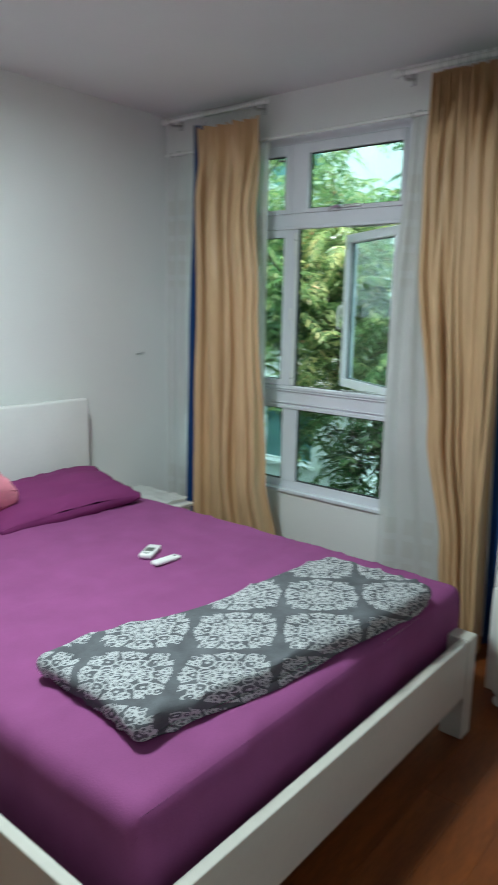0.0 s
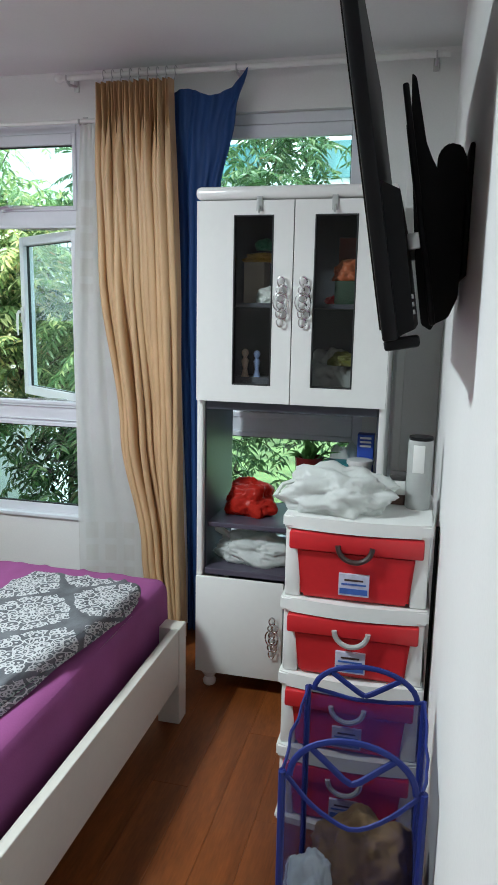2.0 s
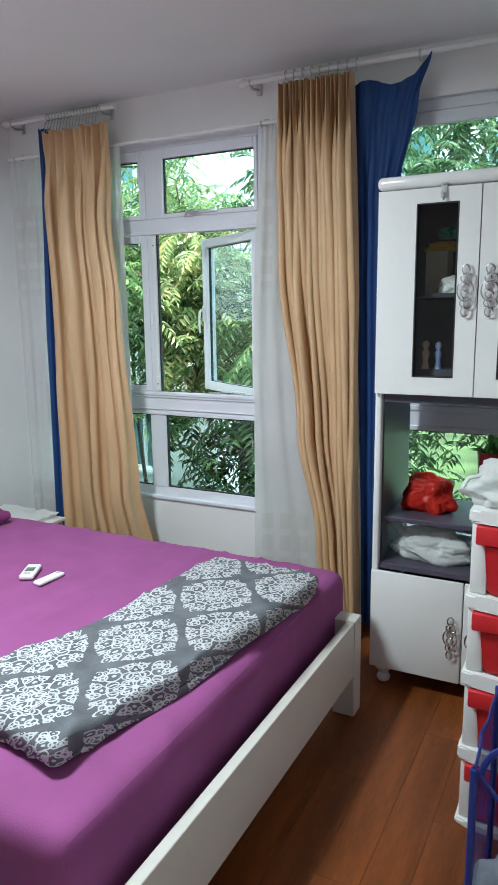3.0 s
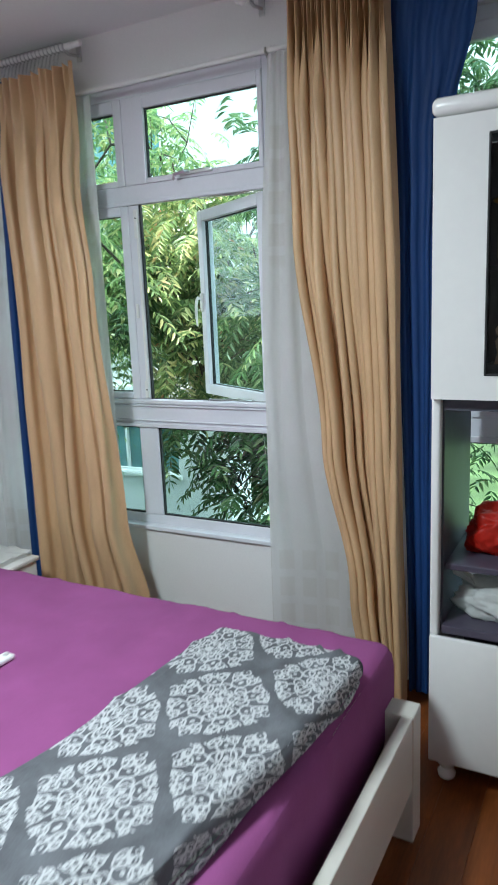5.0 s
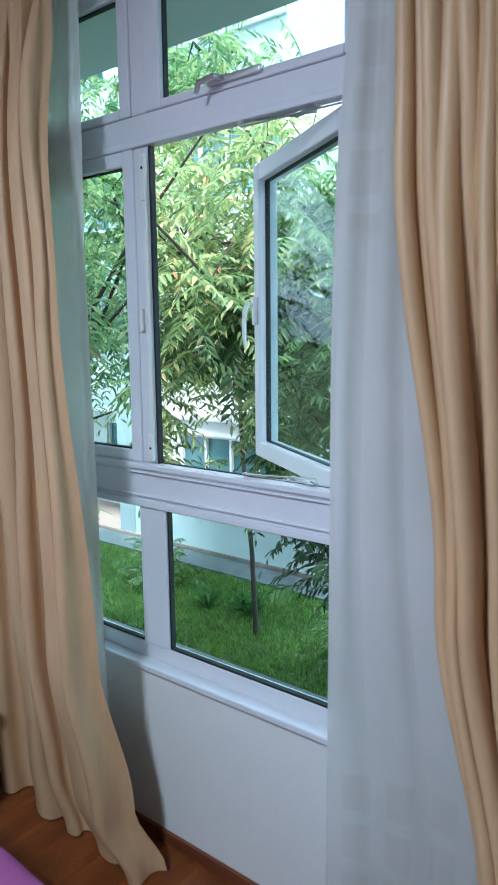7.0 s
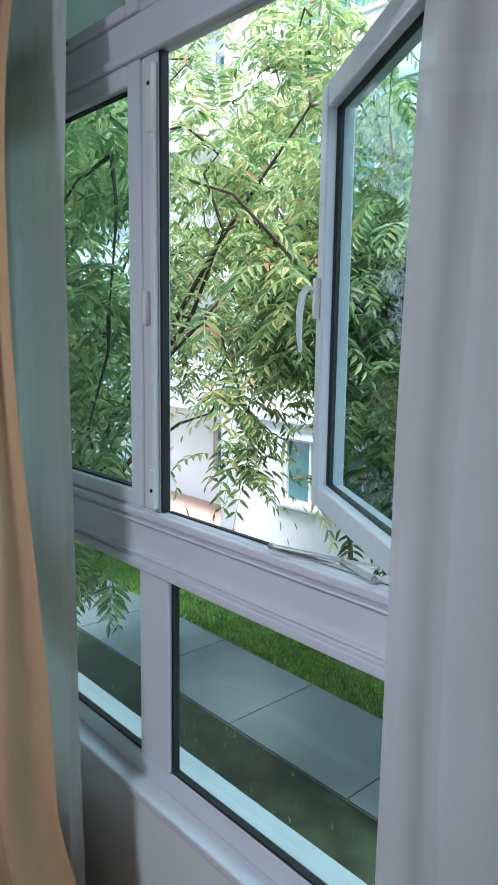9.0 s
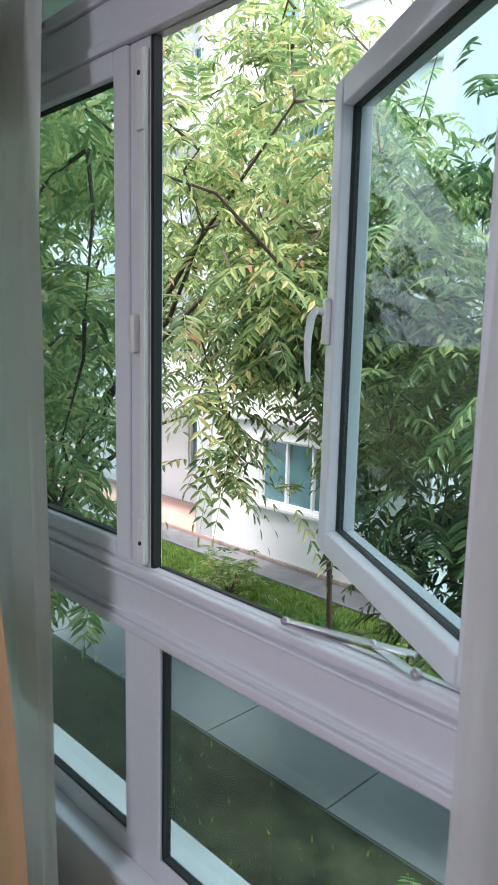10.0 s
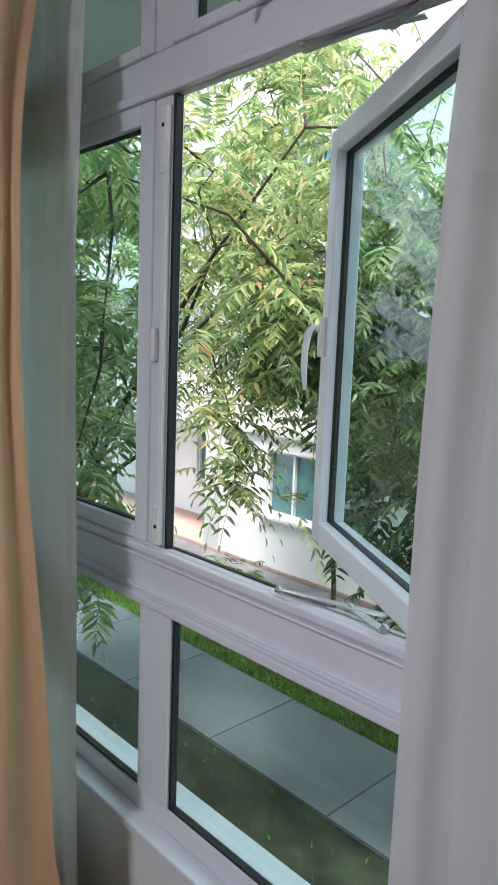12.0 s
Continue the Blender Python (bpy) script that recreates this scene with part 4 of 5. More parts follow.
STICKER = mat("pale_violet_sticker", (0.50, 0.50, 0.62), 0.4, vary=0.15, scale=30)
BLUEPRINT = mat("blue_sticker_print", (0.05, 0.12, 0.40), 0.4, vary=0.15, scale=30)
LEV = (0.0, 0.235, 0.470, 0.702, 0.945)
dpart("top", bowed_shelf(0.930, 0.967, 0.008), PLASTIC)
for z in LEV[:4]:
    dpart("shelf", bowed_shelf(z + (0.002 if z == 0 else -0.02), z + 0.022), PLASTIC)
for a, b in zip(LEV, LEV[1:]):
    zt = 0.929 if b == LEV[-1] else b - 0.021
    for x0, x1 in ((DX0, DX0 + 0.045), (DX1 - 0.045, DX1)):
        for y0, y1 in ((DY0, DY0 + 0.05), (DY1 - 0.05, DY1)):
            dpart("post", box(x0, x1, y0, y1, a + 0.023, zt, 0.006), PLASTIC)
    # a tray that tapers downward, with a wide rim
    d0, d1, zb = DX0 + 0.014, DX1 - 0.014, a + 0.026
    bm = bmesh.new()
    rim = zt - 0.054
    yf = DY0 - 0.020
    rings = []
    for z, ins, fy in ((zb, 0.034, 0.016), (rim, 0.021, 0.006)):
        rings.append([bm.verts.new(v) for v in ((d0 + ins, yf + fy, z), (d1 - ins, yf + fy, z), (d1 - ins, DY1 - 0.03, z), (d0 + ins, DY1 - 0.03, z))])
    for i in range(4):
        bm.faces.new((rings[0][i], rings[0][(i + 1) % 4], rings[1][(i + 1) % 4], rings[1][i]))
    bm.faces.new(rings[0][::-1]), bm.faces.new(rings[1])
    bmesh.ops.bevel(bm, geom=list(bm.edges), offset=0.008, segments=2, affect="EDGES")
    dr = dpart("drawer", bm, RED, "red plastic drawer")
    dpart("rim", box(d0, d1, yf - 0.006, DY0 + 0.012, rim - 0.002, zt - 0.004, 0.006), RED, "", dr)
    cx, hz = (DX0 + DX1) / 2, zt - 0.045
    bm = tube(arc(cx, yf - 0.010, hz + 0.012, 0.047, 180, 360, 14, "xz", 0.95), 0.0075, 8, flat=1.0)
    dpart("handle", bm, DARKHANDLE if b > 0.9 else GREYPLASTIC, "curved plastic handle", dr)
    dpart("label", box(cx - 0.042, cx + 0.042, yf + 0.001, yf + 0.012, zb + 0.022, zb + 0.085, 0.001), STICKER, "pale violet printed sticker", dr, smooth=False)
    for q0, q1, w, m in ((0.028, 0.044, 0.038, BLUEPRINT), (0.054, 0.059, 0.034, BLUEPRINT), (0.066, 0.071, 0.026, DARKHANDLE)):
        dpart("print_bar", box(cx - w, cx + w, yf - 0.0004, yf + 0.0009, zb + q0, zb + q1), m, "printed bar", dr, smooth=False)


bagt = blob("plastic_bag", (1.385, -1.07, 0.965), (0.145, 0.11, 0.074), BAG, "crumpled white plastic bag on the drawer tower", "plastic bag", 13.0, 0.38, sc=11)
for pts in ([(-0.09, 0.01, 0.050), (-0.125, -0.01, 0.075), (-0.165, -0.02, 0.062), (-0.185, -0.03, 0.030), (-0.15, -0.03, 0.020)], [(0.05, -0.02, 0.070), (0.085, -0.03, 0.094), (0.120, -0.03, 0.082), (0.140, -0.03, 0.045)]):
    part("bag_handle", tube(pts, [0.020, 0.017, 0.014, 0.016, 0.018][:len(pts)], 9, flat=0.45), BAG, bagt)
can = empty("grey_canister", "tall pale grey plastic canister on the drawer tower", "canister", (1.606, -1.01, 0.967))
part("body", lathe([(0.034, 0), (0.036, 0.004), (0.036, 0.196), (0.034, 0.202)], 28), GREYPLASTIC, can)
part("cap", lathe([(0.034, 0.202), (0.035, 0.204), (0.034, 0.212), (0.006, 0.214)], 28), TVBLACK, can, "dark cap")
part("sticker", box(-0.020, 0.012, -0.0375, -0.030, 0.11, 0.19, 0.002), PLASTIC, can, "white sticker")
for i, (z0, z1, m, lb) in enumerate(((0.967, 0.997, mat("brown_card", (0.10, 0.045, 0.03), 0.5), "brown"), (0.9975, 1.040, PLASTIC, "white"), (1.0405, 1.057, mat("charcoal_card", (0.05, 0.045, 0.045), 0.5), "dark"))):
    tagged(part("small_box", box(1.516 + 0.003 * i, 1.569, -1.00, -0.93, z0, z1, 0.003), m), f"small {lb} box in a stack on the drawer tower", "box", group="stacked small boxes")

# ---- laundry basket ----
LX0, LX1, LY0, LY1, LZ = 1.385, 1.643, -1.895, -1.585, 0.67
basket = empty("laundry_basket", "blue mesh pop-up laundry basket half full of clothes", "laundry basket", (LX0, LY0, 0))


def lpart(name, bm, m, label="", **k):
    bmesh.ops.translate(bm, verts=bm.verts, vec=(-LX0, -LY0, 0))
    return part(name, bm, m, basket, label, **k)


def sag(a, b, z, n=14, drop=0.0, bow=0.0):
    return [tuple(Vector(a).lerp(Vector(b), i / n) + Vector((0, 0, -drop * math.sin(math.pi * i / n)))) for i in range(n + 1)]


C = [(LX0, LY0), (LX1, LY0), (LX1, LY1), (LX0, LY1)]
for i in range(4):
    (xa, ya), (xb, yb) = C[i], C[(i + 1) % 4]
    nrm = Vector((yb - ya, xa - xb, 0)).normalized()
    dip = 0.09 if i == 0 else 0.02

    def side(u, v, xa=xa, ya=ya, xb=xb, yb=yb, nrm=nrm, dip=dip):
        z = 0.01 + v * (LZ - dip * math.sin(math.pi * u))
        o = nrm * (0.010 * math.sin(math.pi * u) * math.sin(6 * v + 1) + 0.006 * noise.noise(Vector((u * 5, v * 6, xa * 7))))
        return (xa + (xb - xa) * u + o.x, ya + (yb - ya) * u + o.y, z)

    lpart("mesh_side", grid(16, 20, side), FRONTMESH if i == 0 else MESH, angle=180)
    lpart("top_binding", tube([side(k / 14, 1.0) for k in range(15)], 0.0032, 8, flat=1.6), BAND)
    lpart("corner_binding", tube([(xa, ya, 0.01 + LZ * k / 10) for k in range(11)], 0.009, 8, flat=0.8), BAND)
lpart("base", box(LX0, LX1, LY0, LY1, 0.003, 0.010), BAND, smooth=False)
for y, rise in ((LY0, 0.085), (LY1, 0.07)):
    xc = (LX0 + LX1) / 2
    lpart("carry_loop", tube([(xc + 0.115 * math.cos(a), y, LZ + 0.004 + rise * math.sin(a)) for a in [math.pi * k / 16 for k in range(17)]], 0.0042, 8, flat=1.5), BAND)
    for s in (-1, 1):
        lpart("carry_strap", tube([(xc + s * 0.075, y, LZ + 0.75 * rise), (xc + s * 0.05, y, LZ + 0.5 * rise), (xc + s * 0.015, y, LZ + 0.012), (xc, y, LZ + 0.004)], 0.0045, 8, flat=1.5), BAND)
blob("brown_trousers", (1.535, -1.745, 0.325), (0.100, 0.105, 0.098), BROWN, "crumpled brown trousers in the laundry basket", "clothes", 21.0, 0.26, sc=9)
blob("grey_shirt", (1.44, -1.82, 0.29), (0.055, 0.06, 0.10), GREYCLOTH, "pale grey shirt in the laundry basket", "clothes", 25.0, 0.26, sc=9)
blob("dark_clothes", (1.515, -1.74, 0.012), (0.11, 0.11, 0.25), mat("dark_laundry", (0.05, 0.05, 0.07), 0.9, vary=0.4), "dark folded clothes filling the laundry basket", "clothes", 28.0, 0.12)

# ---- television ----
tv = empty("television", "black flat television tilted down on a wall arm", "television", (1.50, -1.95, 1.48))
tilt = Matrix.Translation((1.530, 0, 1.477)) @ pose(0, 0, 0, 0, -9.8, 0)


def tpart(name, bm, m, label="", tilted=True, **k):
    if tilted:
        bmesh.ops.transform(bm, matrix=tilt, verts=bm.verts)
    bmesh.ops.translate(bm, verts=bm.verts, vec=(-1.50, 1.95, -1.48))
    return part(name, bm, m, tv, label, **k)


TY0, TY1 = -1.95, -1.10
tpart("screen_shell", box(0.0, 0.024, TY0, TY1, 0.0, 0.62, 0.004), TVBLACK)
tpart("screen", box(-0.003, 0.002, TY0 + 0.012, TY1 - 0.012, 0.018, 0.608), SCREEN, "dark glossy screen", smooth=False)
bm = bmesh.new()
prof = [(0.022, 0.004), (0.050, 0.012), (0.052, 0.222), (0.022, 0.242)]
for y in (TY0 + 0.02, TY1 - 0.02):
    bm.faces.new([bm.verts.new((x, y, z)) for x, z in prof])
fs = list(bm.faces)
a, b = list(fs[0].verts), list(fs[1].verts)
for i in range(len(prof)):
    j = (i + 1) % len(prof)
    bm.faces.new((a[i], a[j], b[j], b[i]))
bmesh.ops.recalc_face_normals(bm, faces=bm.faces)
tpart("back_cover", bm, TVBLACK)
tpart("foot_tab", box(0.0, 0.055, TY0 + 0.02, TY0 + 0.10, -0.016, 0.002, 0.005), TVBLACK)
for k in range(3):
    tpart("port", box(0.047, 0.0535, TY0 + 0.03, TY0 + 0.05, 0.035 + 0.012 * k, 0.042 + 0.012 * k), GREYPLASTIC, "pale connector", smooth=False)
for y in (-1.63, -1.343):
    tpart("mount_rail", box(0.074, 0.086, y, y + 0.03, 0.01, 0.46, 0.004), TVBLACK)
    tpart("mount_hook", box(0.051, 0.0745, y + 0.005, y + 0.025, 0.16, 0.19, 0.002), STEEL, "bare steel hook")


def plate(prof, y0, y1, bevel=0.002):
    """A plate or casting with the given outline in x and z."""
    bm = bmesh.new()
    rows = [[bm.verts.new((x, y, z)) for x, z in prof] for y in (y0, y1)]
    bm.faces.new(rows[0]), bm.faces.new(rows[1][::-1])
    for i in range(len(prof)):
        j = (i + 1) % len(prof)
        bm.faces.new((rows[0][j], rows[0][i], rows[1][i], rows[1][j]))
    bmesh.ops.recalc_face_normals(bm, faces=bm.faces)
    bmesh.ops.bevel(bm, geom=list(bm.edges), offset=bevel, segments=2, affect="EDGES")
    return bm


BLADE = [(1.537, 2.000), (1.547, 1.992), (1.556, 1.95), (1.574, 1.867), (1.588, 1.835), (1.602, 1.81), (1.612, 1.60), (1.617, 1.51), (1.605, 1.488), (1.585, 1.50), (1.566, 1.62), (1.543, 1.87)]
tpart("mount_arm", plate(BLADE, -1.50, -1.475), TVBLACK, tilted=False)
BRACKET = [(1.598, 1.845), (1.606, 1.862), (1.622, 1.872), (1.646, 1.866), (XR - 0.012, 1.84), (XR - 0.012, 1.56), (1.640, 1.515), (1.610, 1.50), (1.604, 1.60)]
tpart("swivel_bracket", plate(BRACKET, -1.468, -1.25, 0.003), TVBLACK, tilted=False)
tpart("wall_plate", box(XR - 0.011, XR - 0.001, -1.52, -1.19, 1.60, 1.86, 0.004), TVBLACK, tilted=False)
tpart("pivot", lathe([(0.03, 0), (0.035, 0.01), (0.035, 0.05), (0.03, 0.06)], 16, Matrix.Translation((1.590, -1.387, 1.725)) @ pose(0, 0, 0, 0, 90, 0)), TVBLACK, tilted=False)

# black tube added to draw the shade in the gap beside the tower
gap_pts = [(XR - 0.006, -1.13, 0.95), (XR - 0.007, -1.15, 0.90), (XR - 0.008, -1.15, 0.70), (XR - 0.008, -1.15, 0.40), (XR - 0.008, -1.15, 0.02)]
tagged(part("dark_gap_line", tube(gap_pts, 0.005, 8), TVBLACK), "black line for the shaded gap between drawer tower and wall", "cable")

# ---- ceiling lamp ----
lamp = empty("ceiling_lamp", "round white ceiling lamp, switched on", "ceiling lamp", LAMP)
part("base", lathe([(0.19, -0.02), (0.195, -0.015), (0.195, 0.012)], 40), PLASTIC, lamp)
GLOW = bpy.data.materials.new("lit_diffuser")
GLOW.use_nodes = True
e = GLOW.node_tree.nodes["Principled BSDF"]
e.inputs["Base Color"].default_value = (0.9, 0.9, 0.9, 1)
e.inputs["Emission Color"].default_value = (1, 0.98, 0.96, 1)
e.inputs["Emission Strength"].default_value = 6.0
part("diffuser", lathe([(0.10, -0.075), (0.155, -0.062), (0.178, -0.04), (0.182, -0.021)][::-1], 40), GLOW, lamp, "glowing white diffuser")


tagged(part("cable_trunking", box(1.492, 1.527, YW - 0.024, YW, 0.02, 2.33, 0.003), PLASTIC, smooth=False), "white plastic cable trunking up the wall beside the cabinet", "trunking")


# ---- outside: our own block's ledge and canopy, lawn, path, block opposite ----
PLASTER = mat("white_outdoor_render", (0.72, 0.73, 0.72), 0.85, vary=0.08, scale=0.8, fine=30, bump=0.08)
structure("outer_ledge", box(-3.5, 3.0, 0.026, 0.135, 0.44, 0.497, 0.006), PLASTER, "white concrete ledge below the windows outside", "ledge")
structure("outer_canopy", box(-6, 4.0, 0.103, 0.70, 2.46, 2.56, 0.01), PLASTER, "white concrete sunshade above the windows outside", "canopy")
G = -2.9
# unseen facade: grey dims its reflection in the casement, height shades the ground
structure("outer_wall", wall_with_holes(-16, 9, G, 6.0, 0.030, 0.0995, [(-1.72, 1.84, 0.438, 2.65)]), mat("reflection_dimming_render", (0.36, 0.37, 0.36), 0.85, vary=0.15, scale=0.8, fine=30, bump=0.08), "unseen outer wall of the block, greyed to dim its reflection", "wall")
LAWN = mat("lawn_soil", (0.060, 0.078, 0.026), 0.95, vary=0.45, scale=1.1, fine=40, bump=0.3, tint=(0.105, 0.145, 0.048))
structure("ground", box(-300, 300, 0.10, 300, G - 0.2, G), LAWN, "green lawn with bare soil patches", "ground")
# bare soil whose colour also carries the shade of block and trees
structure("shaded_soil_strip", box(-22, 12, 0.101, 3.975, G, G + 0.006), mat("shade_darkened_soil", (0.030, 0.032, 0.018), 0.95, vary=0.5, scale=3.0, fine=50, bump=0.4, tint=(0.048, 0.054, 0.028)), "soil with sparse grass beside the block, darkened for shade", "soil")
CONC = mat("grey_concrete_paving", (0.18, 0.185, 0.19), 0.85, vary=0.18, scale=1.2, fine=40, bump=0.1, per_object=0.06)
path = structure("pavement", box(-22, 12, 3.98, 5.36, G, G + 0.012), mat("paving_joint", (0.16, 0.16, 0.15), 0.9), "grey concrete footpath across the lawn", "pavement")
for i in range(20):
    x = -21.98 + i * 1.7
    part("slab", box(x, x + 1.685, 3.99, 5.35, G + 0.004, G + 0.035, 0.006), CONC, path, smooth=False)
structure("drain_apron", box(-30, 12, 8.02, 8.68, G, G + 0.02, 0.005), mat("dark_grey_cement", (0.17, 0.17, 0.17), 0.9, vary=0.25), "dark grey cement apron with a shallow drain along the block", "drain")
structure("drain_kerb", box(-30, 12, 7.96, 8.02, G, G + 0.05, 0.008), CONC, "low concrete kerb beside the drain", "kerb")

PANE = mat("teal_far_glass", (0.10, 0.22, 0.23), 0.12, vary=0.25, scale=2)
LIGHTFRAME = mat("white_far_window_frame", (0.75, 0.76, 0.77), 0.5)
block = empty("apartment_block", "white rendered apartment block with teal glazed windows", "building", (-7.35, 8.7, G))
bofs = Vector((7.5, -8, -G))


def kpart(name, bm, m, label="", parent=None, **k):
    bmesh.ops.translate(bm, verts=bm.verts, vec=bofs)
    return part(name, bm, m, parent or block, label, **k)


FRONT = []
for s in range(5):
    z = G + 1.14 + s * 2.8
    FRONT += [(-9.10, -6.50, z, z + 1.25)]
    if s:
        FRONT += [(-13.2, -11.0, z, z + 1.25)]
TOPZ = G + 14.6
kpart("wall", wall_with_holes(-10.45, -5.60, G, TOPZ, 8.0, 8.25, [f for f in FRONT if f[0] > -10.4]), PLASTER, smooth=False)
kpart("side_wall", box(-5.60, -5.35, 8.0, 16.0, G, TOPZ), PLASTER, smooth=False)
kpart("side_wall", box(-10.45, -10.20, 8.251, 10.0, G, TOPZ), PLASTER, smooth=False)
kpart("recessed_wall", wall_with_holes(-20.0, -10.45, G, TOPZ, 9.6, 9.85, [(-13.2, -11.4, G + 0.95, G + 2.2)] + [f for f in FRONT if f[0] < -10.4]), PLASTER, smooth=False)
kpart("column", box(-10.95, -10.46, 7.99, 8.45, G, TOPZ, 0.01), PLASTER)
kpart("roof", box(-20.4, -4.95, 7.6, 16.4, TOPZ, TOPZ + 0.3, 0.02), PLASTER)
for s in range(1, 5):
    kpart("floor_band", box(-10.45, -5.60, 7.93, 7.999, G + s * 2.8 - 0.12, G + s * 2.8 + 0.10, 0.01), PLASTER)
    kpart("balcony", box(-20.0, -10.97, 8.1, 9.6, G + s * 2.8 - 0.12, G + s * 2.8 + 0.02), PLASTER, smooth=False)
    kpart("parapet", box(-20.0, -10.97, 8.1, 8.2, G + s * 2.8 + 0.021, G + s * 2.8 + 0.95, 0.01), PLASTER)
kpart("terrace", box(-20.0, -10.2, 7.98, 9.6, G, G + 0.09, 0.01), mat("pink_terrace_tile", (0.48, 0.30, 0.24), 0.6, vary=0.12, scale=2.0), "pinkish tiled terrace floor")
kpart("plinth", box(-10.2, -5.60, 7.95, 7.999, G, G + 0.10, 0.006), mat("brown_stained_plinth", (0.28, 0.22, 0.19), 0.8, vary=0.3), "brown stained plinth")
for x0, x1, z0, z1 in FRONT + [(-13.2, -11.4, G + 0.95, G + 2.2)]:
    y = 8.06 if x0 > -10.4 else 9.66
    w = kpart("window", box(x0, x1, y + 0.07, y + 0.09, z0, z1), PANE, smooth=False)
    bm = bmesh.new()
    n = 4
    for i in range(n + 1):
        x = x0 + (x1 - x0 - 0.05) * i / n
        box(x, x + 0.05, y, y + 0.069, z0, z1, bm=bm)
    for z in (z0, z1 - 0.05):
        for i in range(n):
            xa = x0 + (x1 - x0 - 0.05) * i / n + 0.05
            box(xa, x0 + (x1 - x0 - 0.05) * (i + 1) / n, y, y + 0.069, z, z + 0.05, bm=bm)
    kpart("frame", bm, LIGHTFRAME, "", w, smooth=False)
    kpart("sill", box(x0 - 0.08, x1 + 0.08, y - 0.14, y - 0.061, z0 - 0.09, z0 - 0.01, 0.008), PLASTER, "", w)
# a second block far behind, closing the view
far = empty("far_apartment_block", "pale distant apartment block behind the trees", "building", (-30, 24, G))
part("wall", box(-22, 40, 0, 8, 0, 26), PLASTER, far, smooth=False)
for s in range(9):
    for k in range(14):
        part("window", box(-20 + k * 4.3, -17.6 + k * 4.3, -0.06, -0.004, 1.0 + s * 2.8, 2.3 + s * 2.8), PANE, far, smooth=False)

# ---- trees ----
BARK = mat("brown_grey_bark", (0.075, 0.055, 0.042), 0.95, vary=0.35, scale=6, fine=50, bump=0.5, stretch=(3, 3, 0.6))


def leaf_mat(name, k, warm):
    m = thin_mat(name, (0.07, 0.14, 0.03), 0.48, vary=0.2, scale=8, rough=0.38)
    n, l = m.node_tree.nodes, m.node_tree.links
    b = n["Principled BSDF"]
    geo = n.new("ShaderNodeNewGeometry")
    ramp = n.new("ShaderNodeValToRGB")
    e = ramp.color_ramp.elements
    e[0].position, e[0].color = 0.0, (0.055, 0.115, 0.026, 1)
    e[1].position, e[1].color = 1.0, (0.34, 0.16, 0.05, 1)
    for p, c in ((0.35, (0.10, 0.185, 0.040, 1)), (0.70, (0.175, 0.26, 0.058, 1)), (0.90, (0.28, 0.33, 0.085, 1)), (0.982, (0.27, 0.29, 0.08, 1))):
        x = e.new(p)
        x.color = c
    for x in e:
        r, g, b2, _ = x.color
        x.color = (min(0.6, r * k * warm), min(0.6, g * k), b2 * k * 1.75, 1)
    l.new(geo.outputs["Random Per Island"], ramp.inputs[0])
    for node in n:
        if node.type == "BSDF_TRANSLUCENT":
            l.new(ramp.outputs[0], node.inputs[0])
    l.new(ramp.outputs[0], b.inputs["Base Color"])
    b.inputs["Specular IOR Level"].default_value = 0.6
    return m


LEAVES = leaf_mat("compound_leaf", 1.72, 1.15)
# same leaf, darkened to hold down the bright view behind the cabinet window
DIMMED = leaf_mat("dimmed_green_leaf", 0.85, 0.9)
# yellow-green leaf, lightened to give the glow of backlit crowns
BACKLIT = leaf_mat("backlit_yellow_green_leaf", 2.15, 1.2)


def frond(verts, faces, o, d, ln, rng, leaf):
    """A pinnate leaf: a drooping stalk with paired lance-shaped leaflets, joined as one island."""
    d = d.normalized()
    side = d.cross(Vector((0, 0, 1)))
    side = side.normalized() if side.length > 0.05 else Vector((1, 0, 0))
    n = rng.randint(5, 7)
    droop = rng.uniform(0.25, 0.75)
    prev = None
    for i in range(n + 1):
        t = (i + 0.6) / (n + 0.6)
        p = o + d * ln * t - Vector((0, 0, droop * ln * t * t))
        tang = (d - Vector((0, 0, 2 * droop * t))).normalized()
        up = side.cross(tang).normalized()
        if prev is not None:
            k = len(verts)
            w = side * 0.0022
            verts += [tuple(prev - w), tuple(prev + w), tuple(p + w), tuple(p - w)]
            faces.append((k, k + 1, k + 2, k + 3))
        prev = p
        for s in ((-1, 1) if i < n else (0,)):
            sz = leaf * (0.75 + 0.5 * math.sin(math.pi * min(1, t + 0.1))) * rng.uniform(0.85, 1.15)
            a = (side * s * 0.85 + tang * 0.55 - Vector((0, 0, rng.uniform(0.05, 0.45)))).normalized() if s else tang
            c = a.cross(up).normalized()
            fold = up * sz * 0.05
            k = len(verts)
            verts += [tuple(p), tuple(p + a * sz * 0.34 + c * sz * 0.135 + fold), tuple(p + a * sz * 0.70 + c * sz * 0.10 + fold - up * sz * 0.04), tuple(p + a * sz - up * sz * 0.12),
                      tuple(p + a * sz * 0.70 - c * sz * 0.10 + fold - up * sz * 0.04), tuple(p + a * sz * 0.34 - c * sz * 0.135 + fold)]
            faces += [(k, k + 1, k + 2, k + 3), (k, k + 3, k + 4, k + 5)]


